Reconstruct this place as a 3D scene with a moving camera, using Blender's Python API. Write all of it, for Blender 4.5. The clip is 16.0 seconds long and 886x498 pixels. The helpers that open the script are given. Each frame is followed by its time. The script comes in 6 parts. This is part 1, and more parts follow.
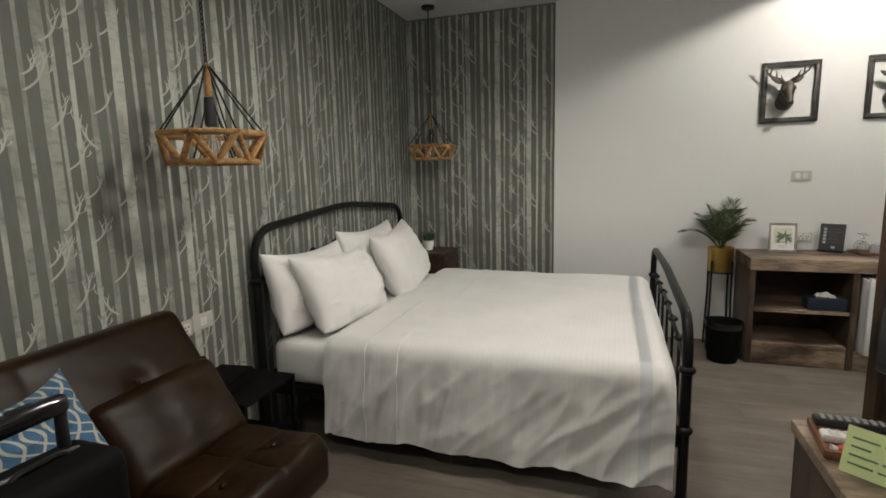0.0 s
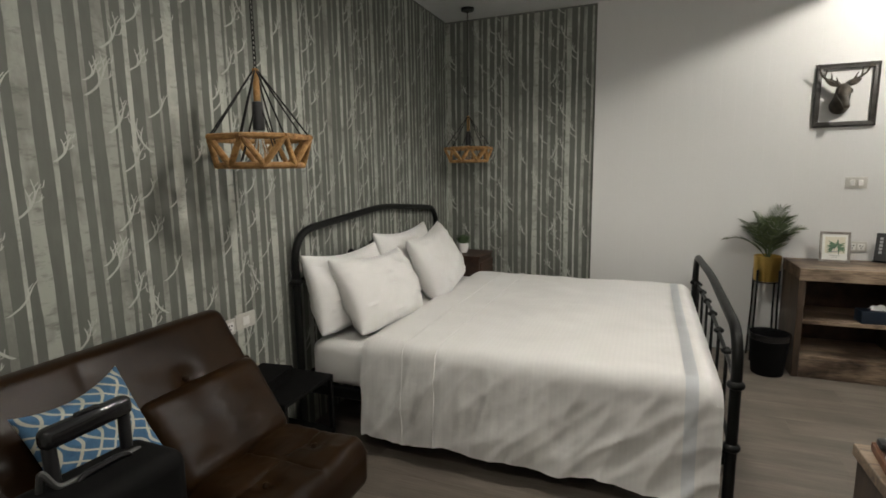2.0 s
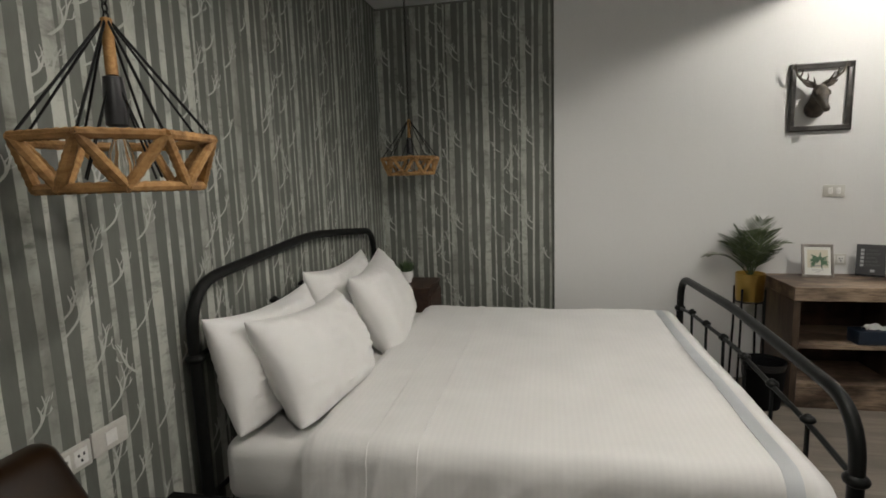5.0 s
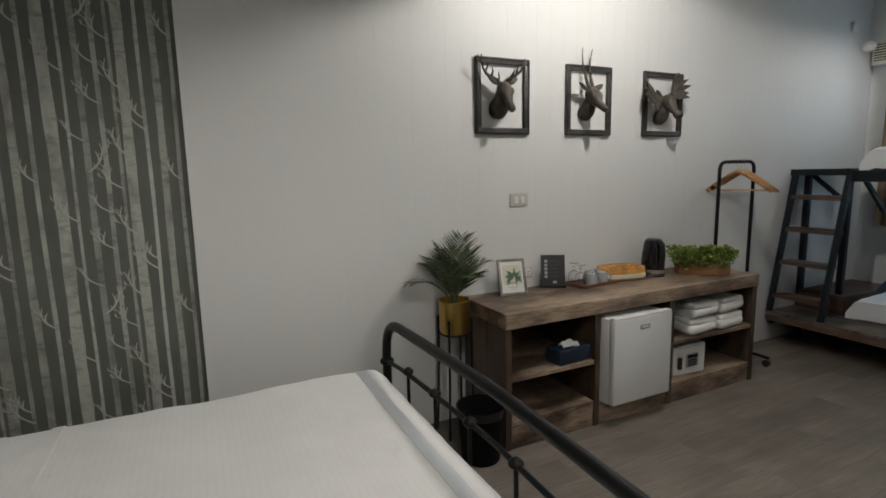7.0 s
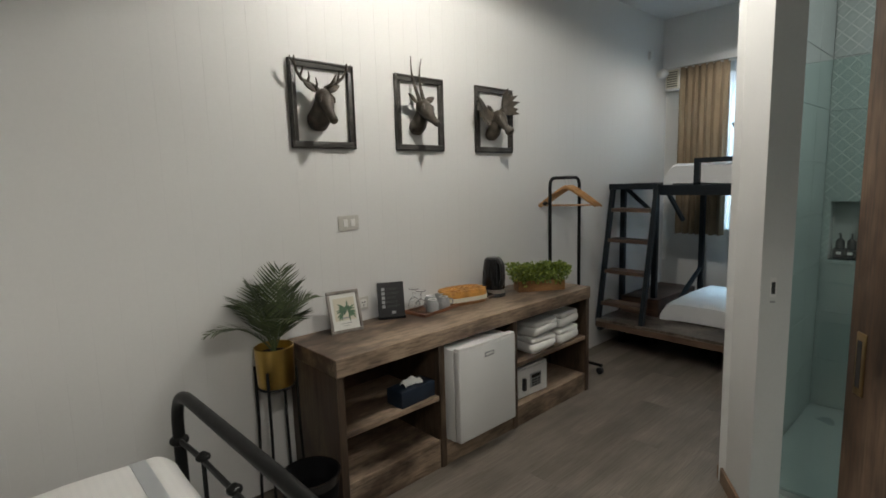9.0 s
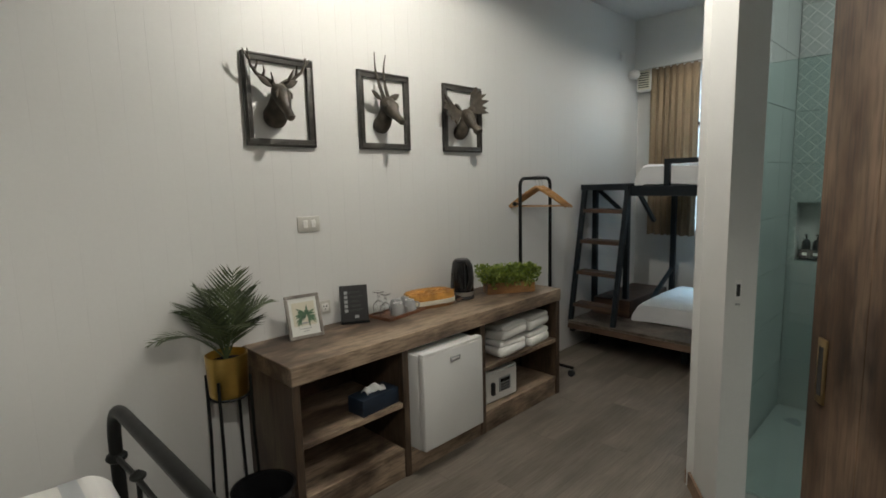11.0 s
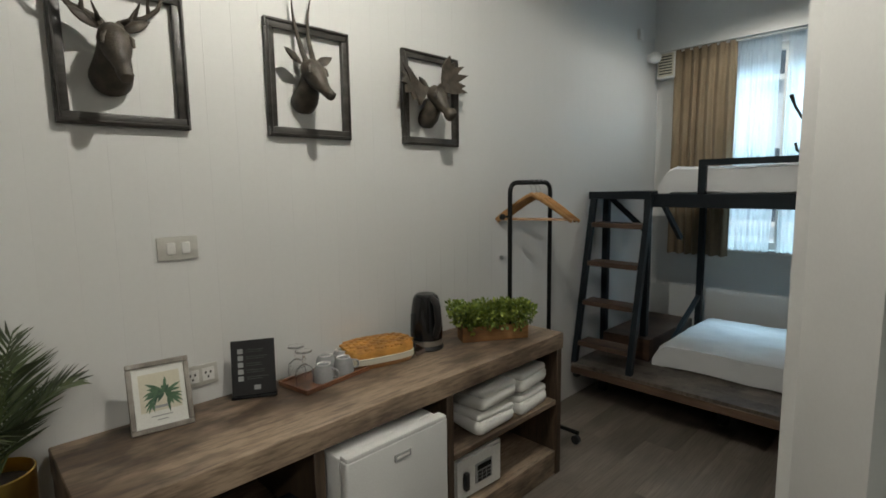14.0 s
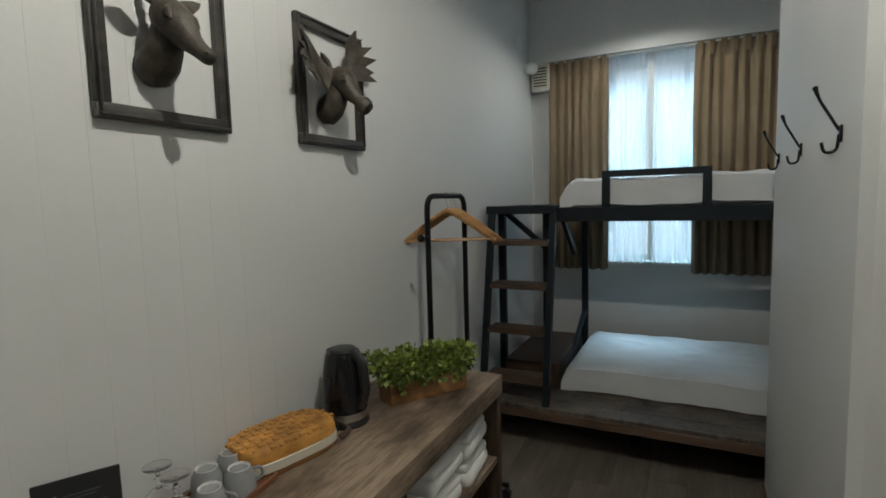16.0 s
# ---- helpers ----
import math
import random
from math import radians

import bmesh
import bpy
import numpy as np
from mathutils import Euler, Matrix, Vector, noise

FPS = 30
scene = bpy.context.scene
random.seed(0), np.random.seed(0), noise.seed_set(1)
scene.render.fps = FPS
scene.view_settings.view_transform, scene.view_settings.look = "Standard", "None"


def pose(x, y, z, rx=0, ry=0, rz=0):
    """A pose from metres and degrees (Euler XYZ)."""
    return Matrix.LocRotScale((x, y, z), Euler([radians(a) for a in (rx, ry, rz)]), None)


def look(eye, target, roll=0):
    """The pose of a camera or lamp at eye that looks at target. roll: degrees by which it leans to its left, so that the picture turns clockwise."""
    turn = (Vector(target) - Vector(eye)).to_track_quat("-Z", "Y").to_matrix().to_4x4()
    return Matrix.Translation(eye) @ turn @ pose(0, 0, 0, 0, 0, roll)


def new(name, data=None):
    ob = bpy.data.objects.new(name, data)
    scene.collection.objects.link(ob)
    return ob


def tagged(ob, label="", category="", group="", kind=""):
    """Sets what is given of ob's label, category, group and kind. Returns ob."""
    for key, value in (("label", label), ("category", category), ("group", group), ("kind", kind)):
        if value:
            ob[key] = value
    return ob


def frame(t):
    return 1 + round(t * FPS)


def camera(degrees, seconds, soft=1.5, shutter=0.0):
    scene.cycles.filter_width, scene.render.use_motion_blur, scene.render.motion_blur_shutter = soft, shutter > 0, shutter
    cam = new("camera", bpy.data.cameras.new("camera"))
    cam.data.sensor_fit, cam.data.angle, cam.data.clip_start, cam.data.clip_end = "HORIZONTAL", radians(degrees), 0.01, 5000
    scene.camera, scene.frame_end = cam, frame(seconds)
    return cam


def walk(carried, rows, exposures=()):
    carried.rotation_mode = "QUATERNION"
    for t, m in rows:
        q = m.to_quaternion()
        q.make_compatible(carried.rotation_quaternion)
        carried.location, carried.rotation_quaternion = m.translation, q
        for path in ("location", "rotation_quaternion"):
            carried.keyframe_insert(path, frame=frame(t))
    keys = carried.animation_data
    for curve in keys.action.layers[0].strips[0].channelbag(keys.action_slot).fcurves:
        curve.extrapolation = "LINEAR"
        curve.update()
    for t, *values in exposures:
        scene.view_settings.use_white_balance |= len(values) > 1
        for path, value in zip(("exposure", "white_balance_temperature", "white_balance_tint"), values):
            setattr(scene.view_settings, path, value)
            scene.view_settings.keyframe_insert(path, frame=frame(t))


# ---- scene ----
cam = camera(82.0, 16.0, soft=1.7)
# seconds, eye x, y, z, yaw, pitch, roll
ROWS = [
    (0.0, -0.086, -0.307, 1.397, 18.42, -8.72, 1.41),
    (0.5, -0.096, -0.320, 1.406, 20.67, -8.64, 1.09),
    (1.0, -0.107, -0.318, 1.410, 21.50, -8.58, 0.99),
    (1.5, -0.119, -0.319, 1.416, 21.81, -8.68, 0.82),
    (2.0, -0.136, -0.311, 1.418, 21.82, -8.66, 0.85),
    (2.5, -0.172, -0.289, 1.426, 21.54, -8.37, 0.86),
    (3.0, -0.248, -0.246, 1.434, 21.36, -8.23, 0.92),
    (5.5, -0.667, 0.595, 1.452, 3.61, -7.71, 1.93),
    (6.0, -0.675, 0.911, 1.465, -6.63, -7.84, 1.86),
    (6.5, -0.621, 1.211, 1.465, -16.62, -8.32, 1.63),
    (7.0, -0.542, 1.514, 1.469, -25.76, -8.51, 1.22),
    (7.5, -0.352, 1.563, 1.487, -30.54, -8.21, 1.35),
    (8.0, -0.251, 1.661, 1.497, -35.99, -7.87, 1.74),
    (8.5, -0.255, 1.753, 1.504, -40.54, -7.60, 1.81),
    (11.0, -0.138, 1.759, 1.497, -44.85, -7.58, 1.50),
    (11.5, 0.025, 1.694, 1.491, -44.57, -7.48, 1.22),
    (12.0, 0.194, 1.720, 1.484, -44.08, -7.63, 0.96),
    (12.5, 0.359, 1.818, 1.486, -43.08, -7.57, 0.84),
    (13.0, 0.524, 1.905, 1.483, -42.52, -7.53, 0.59),
    (13.5, 0.623, 2.029, 1.487, -43.19, -7.37, 0.67),
    (14.0, 0.652, 2.282, 1.491, -44.85, -7.08, 0.82),
    (14.5, 0.691, 2.466, 1.492, -47.80, -7.01, 0.53),
    (15.0, 0.788, 2.608, 1.487, -53.26, -6.32, 1.07),
    (15.5, 0.858, 2.790, 1.478, -59.04, -5.94, 1.33),
    (16.0, 0.865, 2.925, 1.483, -64.03, -5.47, 1.59),
]
walk(cam, [(t, pose(x, y, z, 90 + pitch, roll, yaw)) for t, x, y, z, yaw, pitch, roll in ROWS],
     exposures=[(0.0, 0.20, 6460, 10), (3.0, 0.20, 6400, 10), (5.5, -0.06, 6320, 11), (7.0, -0.18, 6220, 11), (8.5, -0.16, 6340, 10), (11.0, -0.10, 6490, 8), (12.5, -0.09, 6490, 7), (14.5, -0.34, 6420, 7), (16.0, -0.48, 6290, 6)])

# ---------------------------------------------------------------- plan
X_W, X_E = -1.87, 5.03            # bed wall and window wall
Y_N, Y_NB = 4.11, 4.135            # panelled wall and the recessed papered wall
X_STEP = -0.570                   # where the panelled wall begins
Z_LOW, Z_HIGH = 2.72, 3.00        # the two ceilings
X_DROP = 1.40                     # where the low ceiling ends
Y_HALL = 2.590                    # hall side of the bathroom wall
Y_S = -1.35

# ---------------------------------------------------------------- light
world = bpy.data.worlds.new("sky_world")
scene.world = world
world.use_nodes = True
wn = world.node_tree.nodes
sky = wn.new("ShaderNodeTexSky")
sky.sky_type, sky.sun_disc = "NISHITA", False
sky.sun_elevation, sky.sun_rotation = radians(48), radians(200)
world.node_tree.links.new(sky.outputs["Color"], wn["Background"].inputs["Color"])
wn["Background"].inputs["Strength"].default_value = 0.15


def lamp(name, kind, watts, colour, m, size=0.1):
    data = bpy.data.lights.new(name, kind)
    data.energy, data.color = watts, colour
    if kind == "AREA":
        data.size = size
    else:
        data.shadow_soft_size = size
    ob = new(name, data)
    ob.matrix_world = m
    return ob


WARM = (1.0, 0.945, 0.85)
# can lamp on the hall ceiling that washes the panelled wall; the lowered ceiling's edge cuts it off
wash = lamp("wall_wash_light", "SPOT", 84, WARM, look((1.60, 3.03, 2.80), (1.62, 3.20, 0.0)), 0.02)
wash.data.spot_size, wash.data.spot_blend = radians(174), 0.20
# can lamp over the bed
over = lamp("bed_light", "SPOT", 70, WARM, look((-0.12, 1.55, 2.56), (-0.55, 1.72, 0.0)), 0.10)
over.data.spot_size, over.data.spot_blend = radians(152), 0.45
# can lamp in the hall
hall = lamp("hall_light", "SPOT", 20, (1.0, 0.95, 0.87), look((4.40, 3.22, 2.75), (4.32, 3.20, 0.0)), 0.04)
hall.data.spot_size, hall.data.spot_blend = radians(165), 0.5
# unseen fill lamp, added over the entry, behind where the walk begins
entry = lamp("entry_light", "POINT", 25, WARM, pose(-0.30, -0.40, 2.60), 0.06)
# unseen fill lamp without a fixture, added to brighten the shower
shower = lamp("shower_light", "POINT", 20, (0.95, 1.0, 0.98), pose(2.75, 1.35, 2.35), 0.08)
# daylight from the open sky over the street, falling in at the window
day = lamp("window_daylight", "AREA", 420, (0.55, 0.82, 1.0), look((6.5, 3.05, 4.3), (4.6, 3.05, 1.3)), 1.3)
day.data.shape, day.data.size, day.data.size_y = "RECTANGLE", 2.4, 1.6

# hazy sun that stands behind the house and lights the street front across
sun = lamp("sun", "SUN", 5.0, (1.0, 0.96, 0.90), look((0, 0, 30), (20, 6, 0)), 0.1)
sun.data.angle = radians(8)

# ---------------------------------------------------------------- materials


class Nodes:
    """Small writer of node materials."""

    def __init__(self, name):
        self.m = bpy.data.materials.new(name)
        self.m.use_nodes = True
        self.t = self.m.node_tree
        self.b = self.t.nodes["Principled BSDF"]
        self.co = self.t.nodes.new("ShaderNodeTexCoord")
        self.here = self.co.outputs["Object"]

    def add(self, kind, **inputs):
        n = self.t.nodes.new(kind)
        for k, v in inputs.items():
            self.put(n.inputs[k.replace("_", " ")], v)
        return n

    def put(self, socket, v):
        if isinstance(v, bpy.types.NodeSocket):
            self.t.links.new(v, socket)
        else:
            socket.default_value = v

    def stretch(self, sx, sy, sz, src=None):
        n = self.add("ShaderNodeMapping", Vector=src or self.here)
        n.inputs["Scale"].default_value = (sx, sy, sz)
        return n.outputs["Vector"]

    def noise(self, scale, detail=4.0, rough=0.55, vec=None):
        return self.add("ShaderNodeTexNoise", Vector=vec or self.here, Scale=scale, Detail=detail, Roughness=rough).outputs["Fac"]

    def ramp(self, fac, *stops):
        n = self.add("ShaderNodeValToRGB", Fac=fac)
        e = n.color_ramp.elements
        while len(e) < len(stops):
            e.new(0.5)
        for el, (p, c) in zip(e, stops):
            el.position, el.color = p, (*c, 1)
        return n.outputs["Color"]

    def mix(self, a, b, fac, how="MIX"):
        n = self.t.nodes.new("ShaderNodeMix")
        n.data_type, n.blend_type = "RGBA", how
        self.put(n.inputs[0], fac)
        self.put(n.inputs[6], a if isinstance(a, bpy.types.NodeSocket) else (*a, 1))
        self.put(n.inputs[7], b if isinstance(b, bpy.types.NodeSocket) else (*b, 1))
        return n.outputs[2]

    def maths(self, how, a, b=0.0):
        n = self.t.nodes.new("ShaderNodeMath")
        n.operation = how
        self.put(n.inputs[0], a)
        self.put(n.inputs[1], b)
        return n.outputs[0]

    def bump(self, height, strength=0.2, dist=0.004):
        self.put(self.b.inputs["Normal"], self.add("ShaderNodeBump", Height=height, Strength=strength, Distance=dist).outputs["Normal"])

    def set(self, **inputs):
        for k, v in inputs.items():
            if k == "Base_Color" and not isinstance(v, bpy.types.NodeSocket):
                v = (*v, 1)
            self.put(self.b.inputs[k.replace("_", " ")], v)
        return self


def speckled(name, dark, light, rough=0.6, scale=9.0, fine=120.0, bump=0.15, dist=0.002, grain=0.5, **more):
    """A surface of one colour with cloudy variation, fine grain and relief."""
    n = Nodes(name)
    big, small = n.noise(scale), n.noise(fine, 3.0)
    c = n.ramp(big, (0.3, dark), (0.7, light))
    c = n.mix(c, n.ramp(small, (0.3, (0.78, 0.78, 0.78)), (0.7, (1.0, 1.0, 1.0))), grain, "MULTIPLY")
    n.set(Base_Color=c, Roughness=n.maths("ADD", n.maths("MULTIPLY", big, 0.16), rough - 0.08), **more)
    n.bump(small, bump, dist)
    return n.m


def wooden(name, dark, mid, light, axis="x", rough=0.55, scale=1.0, each=0.0, cloudy=0.85):
    """Wood with long grain along axis, broad figure, knots and pores."""
    n = Nodes(name)
    k = {"x": (0.7, 9, 9), "y": (9, 0.7, 9), "z": (9, 9, 0.7)}[axis]
    src = n.here
    if each:
        info = n.add("ShaderNodeObjectInfo").outputs["Random"]
        off = n.add("ShaderNodeCombineXYZ", X=n.maths("MULTIPLY", info, 37.0), Y=n.maths("MULTIPLY", info, 71.0), Z=n.maths("MULTIPLY", info, 13.0)).outputs[0]
        v = n.t.nodes.new("ShaderNodeVectorMath")
        n.put(v.inputs[0], src), n.put(v.inputs[1], off)
        src = v.outputs[0]
    vec = n.stretch(*[q * scale for q in k], src=src)
    figure = n.noise(1.3, 5.0, 0.62, vec)
    pores = n.noise(11.0, 4.0, 0.6, n.stretch(*[q * scale * (1 if q < 1 else 2.2) for q in k], src=src))
    cloud = n.noise(2.6 * scale, 3.0, 0.5, src)
    c = n.ramp(figure, (0.3, dark), (0.5, mid), (0.72, light))
    c = n.mix(c, n.ramp(pores, (0.32, (0.55, 0.52, 0.5)), (0.6, (1, 1, 1))), 0.75, "MULTIPLY")
    c = n.mix(c, n.ramp(cloud, (0.36, (0.52, 0.49, 0.47)), (0.64, (1.12, 1.10, 1.08))), cloudy, "MULTIPLY")
    if each:
        tone = n.maths("ADD", n.maths("MULTIPLY", info, each), 1.0 - each / 2)
        c = n.mix(c, n.add("ShaderNodeCombineColor", Red=tone, Green=tone, Blue=tone).outputs[0], 1.0, "MULTIPLY")
    n.set(Base_Color=c, Roughness=n.maths("ADD", n.maths("MULTIPLY", pores, 0.2), rough - 0.1))
    n.bump(pores, 0.25, 0.0015)
    return n.m


def rustic(name, axis, dark, mid, light, bare=0.50):
    """Worn rustic board: short dark streaks, broad tan patches where the stain is rubbed off, knots."""
    n = Nodes(name)
    k = {"x": (1.9, 5.2, 5.2), "z": (8.5, 8.5, 1.1), "d": (4.6, 4.6, 1.0)}[axis]
    streak = n.noise(1.5, 6.0, 0.66, n.stretch(*k))
    patch = n.noise(1.0, 4.0, 0.6, n.stretch(*[q * 0.45 + 1.0 for q in k]))
    fine = n.noise(7.0, 4.0, 0.65, n.stretch(*[q * (0.8 if q < 2.5 else 2.4) for q in k]))
    c = n.ramp(streak, (0.34, dark), (0.5, mid), (0.68, tuple(q * 1.25 for q in mid)))
    c = n.mix(c, light, n.ramp(patch, (bare, (0, 0, 0)), (bare + 0.18, (0.85, 0.85, 0.85))))
    c = n.mix(c, n.ramp(fine, (0.34, (0.42, 0.40, 0.38)), (0.56, (1.05, 1.05, 1.05))), 0.85, "MULTIPLY")
    n.set(Base_Color=c, Roughness=n.maths("ADD", n.maths("MULTIPLY", fine, 0.25), 0.36))
    n.bump(fine, 0.25, 0.0015)
    return n.m


def glassy(name, tint=(1, 1, 1), rough=0.0, ior=1.45):
    n = Nodes(name)
    n.set(Base_Color=tint, Roughness=rough, IOR=ior, Transmission_Weight=1.0)
    return n.m


def papered():
    n = Nodes("wallpaper_ground")
    c = n.ramp(n.noise(5.0, 5.0), (0.3, (0.108, 0.113, 0.098)), (0.7, (0.134, 0.140, 0.122)))
    fibre = n.noise(60.0, 3.0, 0.6, n.stretch(1, 1, 0.25))
    c = n.mix(c, n.ramp(fibre, (0.35, (0.86, 0.86, 0.86)), (0.65, (1, 1, 1))), 0.6, "MULTIPLY")
    n.set(Base_Color=c, Roughness=0.62)
    n.bump(fibre, 0.15, 0.001)
    return n.m


def birch():
    """Printed birch bark: pale grey with short dark cross marks and blotches."""
    n = Nodes("birch_print")
    isl = n.add("ShaderNodeNewGeometry").outputs["Random Per Island"]
    tone = n.ramp(isl, (0.0, (0.285, 0.295, 0.26)), (0.5, (0.36, 0.37, 0.328)), (1.0, (0.445, 0.455, 0.408)))
    marks = n.noise(20.0, 5.0, 0.7, n.stretch(0.6, 0.6, 2.0))
    blotch = n.noise(7.0, 4.0, 0.6, n.stretch(1.4, 1.4, 0.8))
    c = n.mix(tone, n.ramp(marks, (0.33, (0.50, 0.50, 0.49)), (0.47, (1, 1, 1))), 0.75, "MULTIPLY")
    c = n.mix(c, n.ramp(blotch, (0.38, (0.58, 0.58, 0.57)), (0.56, (1.05, 1.05, 1.04))), 0.85, "MULTIPLY")
    n.set(Base_Color=c, Roughness=0.6)
    return n.m


def leathery(name, dark, light):
    n = Nodes(name)
    vor = n.add("ShaderNodeTexVoronoi", Vector=n.here, Scale=190.0).outputs["Distance"]
    wear = n.noise(4.0, 5.0, 0.6)
    crease = n.noise(9.0, 3.0, 0.5, n.stretch(1, 2.2, 1))
    n.set(Base_Color=n.ramp(wear, (0.3, dark), (0.75, light)), Roughness=n.maths("ADD", n.maths("MULTIPLY", wear, 0.20), 0.23), Specular_IOR_Level=0.14)
    n.bump(n.maths("ADD", n.maths("MULTIPLY", vor, 0.25), crease), 0.07, 0.005)
    return n.m


def clothy(name, dark, light, weave=420.0, stripes=0.0):
    n = Nodes(name)
    fold = n.noise(3.2, 4.0, 0.55)
    thread = n.noise(weave, 2.0, 0.5)
    c = n.ramp(fold, (0.3, dark), (0.7, light))
    if stripes:
        w = n.add("ShaderNodeTexWave", Vector=n.here, Scale=stripes)
        w.bands_direction = "X"
        c = n.mix(c, n.ramp(w.outputs["Fac"], (0.4, (0.982, 0.982, 0.985)), (0.6, (1, 1, 1))), 1.0, "MULTIPLY")
    n.set(Base_Color=c, Roughness=0.85, Sheen_Weight=0.15)
    n.bump(n.maths("ADD", n.maths("MULTIPLY", thread, 0.3), n.maths("ADD", n.noise(14.0, 5.0, 0.6), n.noise(5.0, 4.0, 0.55, n.stretch(1.0, 1.0, 3.0)))), 0.36, 0.008)
    return n.m


def metal(name, colour, rough, scratch=0.15, metallic=1.0):
    n = Nodes(name)
    s = n.noise(40.0, 4.0, 0.6)
    n.set(Base_Color=n.mix(colour, tuple(q * 0.7 for q in colour), n.maths("MULTIPLY", s, 0.6)), Metallic=metallic, Specular_IOR_Level=0.5 if metallic else 0.20,
          Roughness=n.maths("ADD", n.maths("MULTIPLY", s, scratch), rough))
    n.bump(s, 0.08, 0.001)
    return n.m


def leafy(name, dark, light):
    n = Nodes(name)
    isl = n.add("ShaderNodeNewGeometry").outputs["Random Per Island"]
    v = n.noise(30.0, 3.0)
    n.set(Base_Color=n.mix(n.ramp(isl, (0.0, dark), (1.0, light)), (0.6, 0.65, 0.5), n.maths("MULTIPLY", v, 0.12)), Roughness=0.48)
    return n.m


def lattice_cloth(name, ground, line):
    """Printed cotton: interlaced wavy cream lines on blue."""
    n = Nodes(name)
    cut = n.add("ShaderNodeSeparateXYZ", Vector=n.here).outputs
    wave = n.maths("MULTIPLY", n.maths("SINE", n.maths("MULTIPLY", cut[2], 30.0)), 0.85)
    across = n.maths("MULTIPLY", n.maths("ADD", cut[0], n.maths("MULTIPLY", cut[2], 0.35)), 21.0)
    u = n.maths("ABSOLUTE", n.maths("SINE", n.maths("MULTIPLY", n.maths("ADD", across, wave), math.pi)))
    v = n.maths("ABSOLUTE", n.maths("SINE", n.maths("MULTIPLY", n.maths("SUBTRACT", across, wave), math.pi)))
    c = n.ramp(n.maths("MINIMUM", u, v), (0.24, line), (0.33, ground))
    c = n.mix(c, n.ramp(n.noise(220.0, 2.0), (0.3, (0.86, 0.86, 0.86)), (0.7, (1.05, 1.05, 1.05))), 1.0, "MULTIPLY")
    n.set(Base_Color=c, Roughness=0.85)
    n.bump(n.noise(300.0, 2.0), 0.3, 0.002)
    return n.m


def tiled():
    """Pale green patterned tile: a net of curved lozenges, printed."""
    n = Nodes("lozenge_tile")
    cut = n.add("ShaderNodeSeparateXYZ", Vector=n.stretch(12.5, 12.5, 12.5)).outputs
    u = n.maths("SINE", n.maths("MULTIPLY", n.maths("ADD", cut[1], cut[2]), math.pi))
    v = n.maths("SINE", n.maths("MULTIPLY", n.maths("SUBTRACT", cut[1], cut[2]), math.pi))
    net = n.maths("MINIMUM", n.maths("ABSOLUTE", u), n.maths("ABSOLUTE", v))
    c = n.ramp(net, (0.0, (0.62, 0.64, 0.6)), (0.16, (0.62, 0.64, 0.6)), (0.24, (0.33, 0.38, 0.35)), (1.0, (0.42, 0.46, 0.43)))
    worn = n.noise(14.0, 5.0, 0.7)
    c = n.mix(c, n.ramp(worn, (0.4, (0.42, 0.46, 0.44)), (0.62, (0.56, 0.59, 0.55))), n.ramp(worn, (0.42, (0.7, 0.7, 0.7)), (0.6, (0.1, 0.1, 0.1))))
    n.set(Base_Color=c, Roughness=0.32)
    return n.m


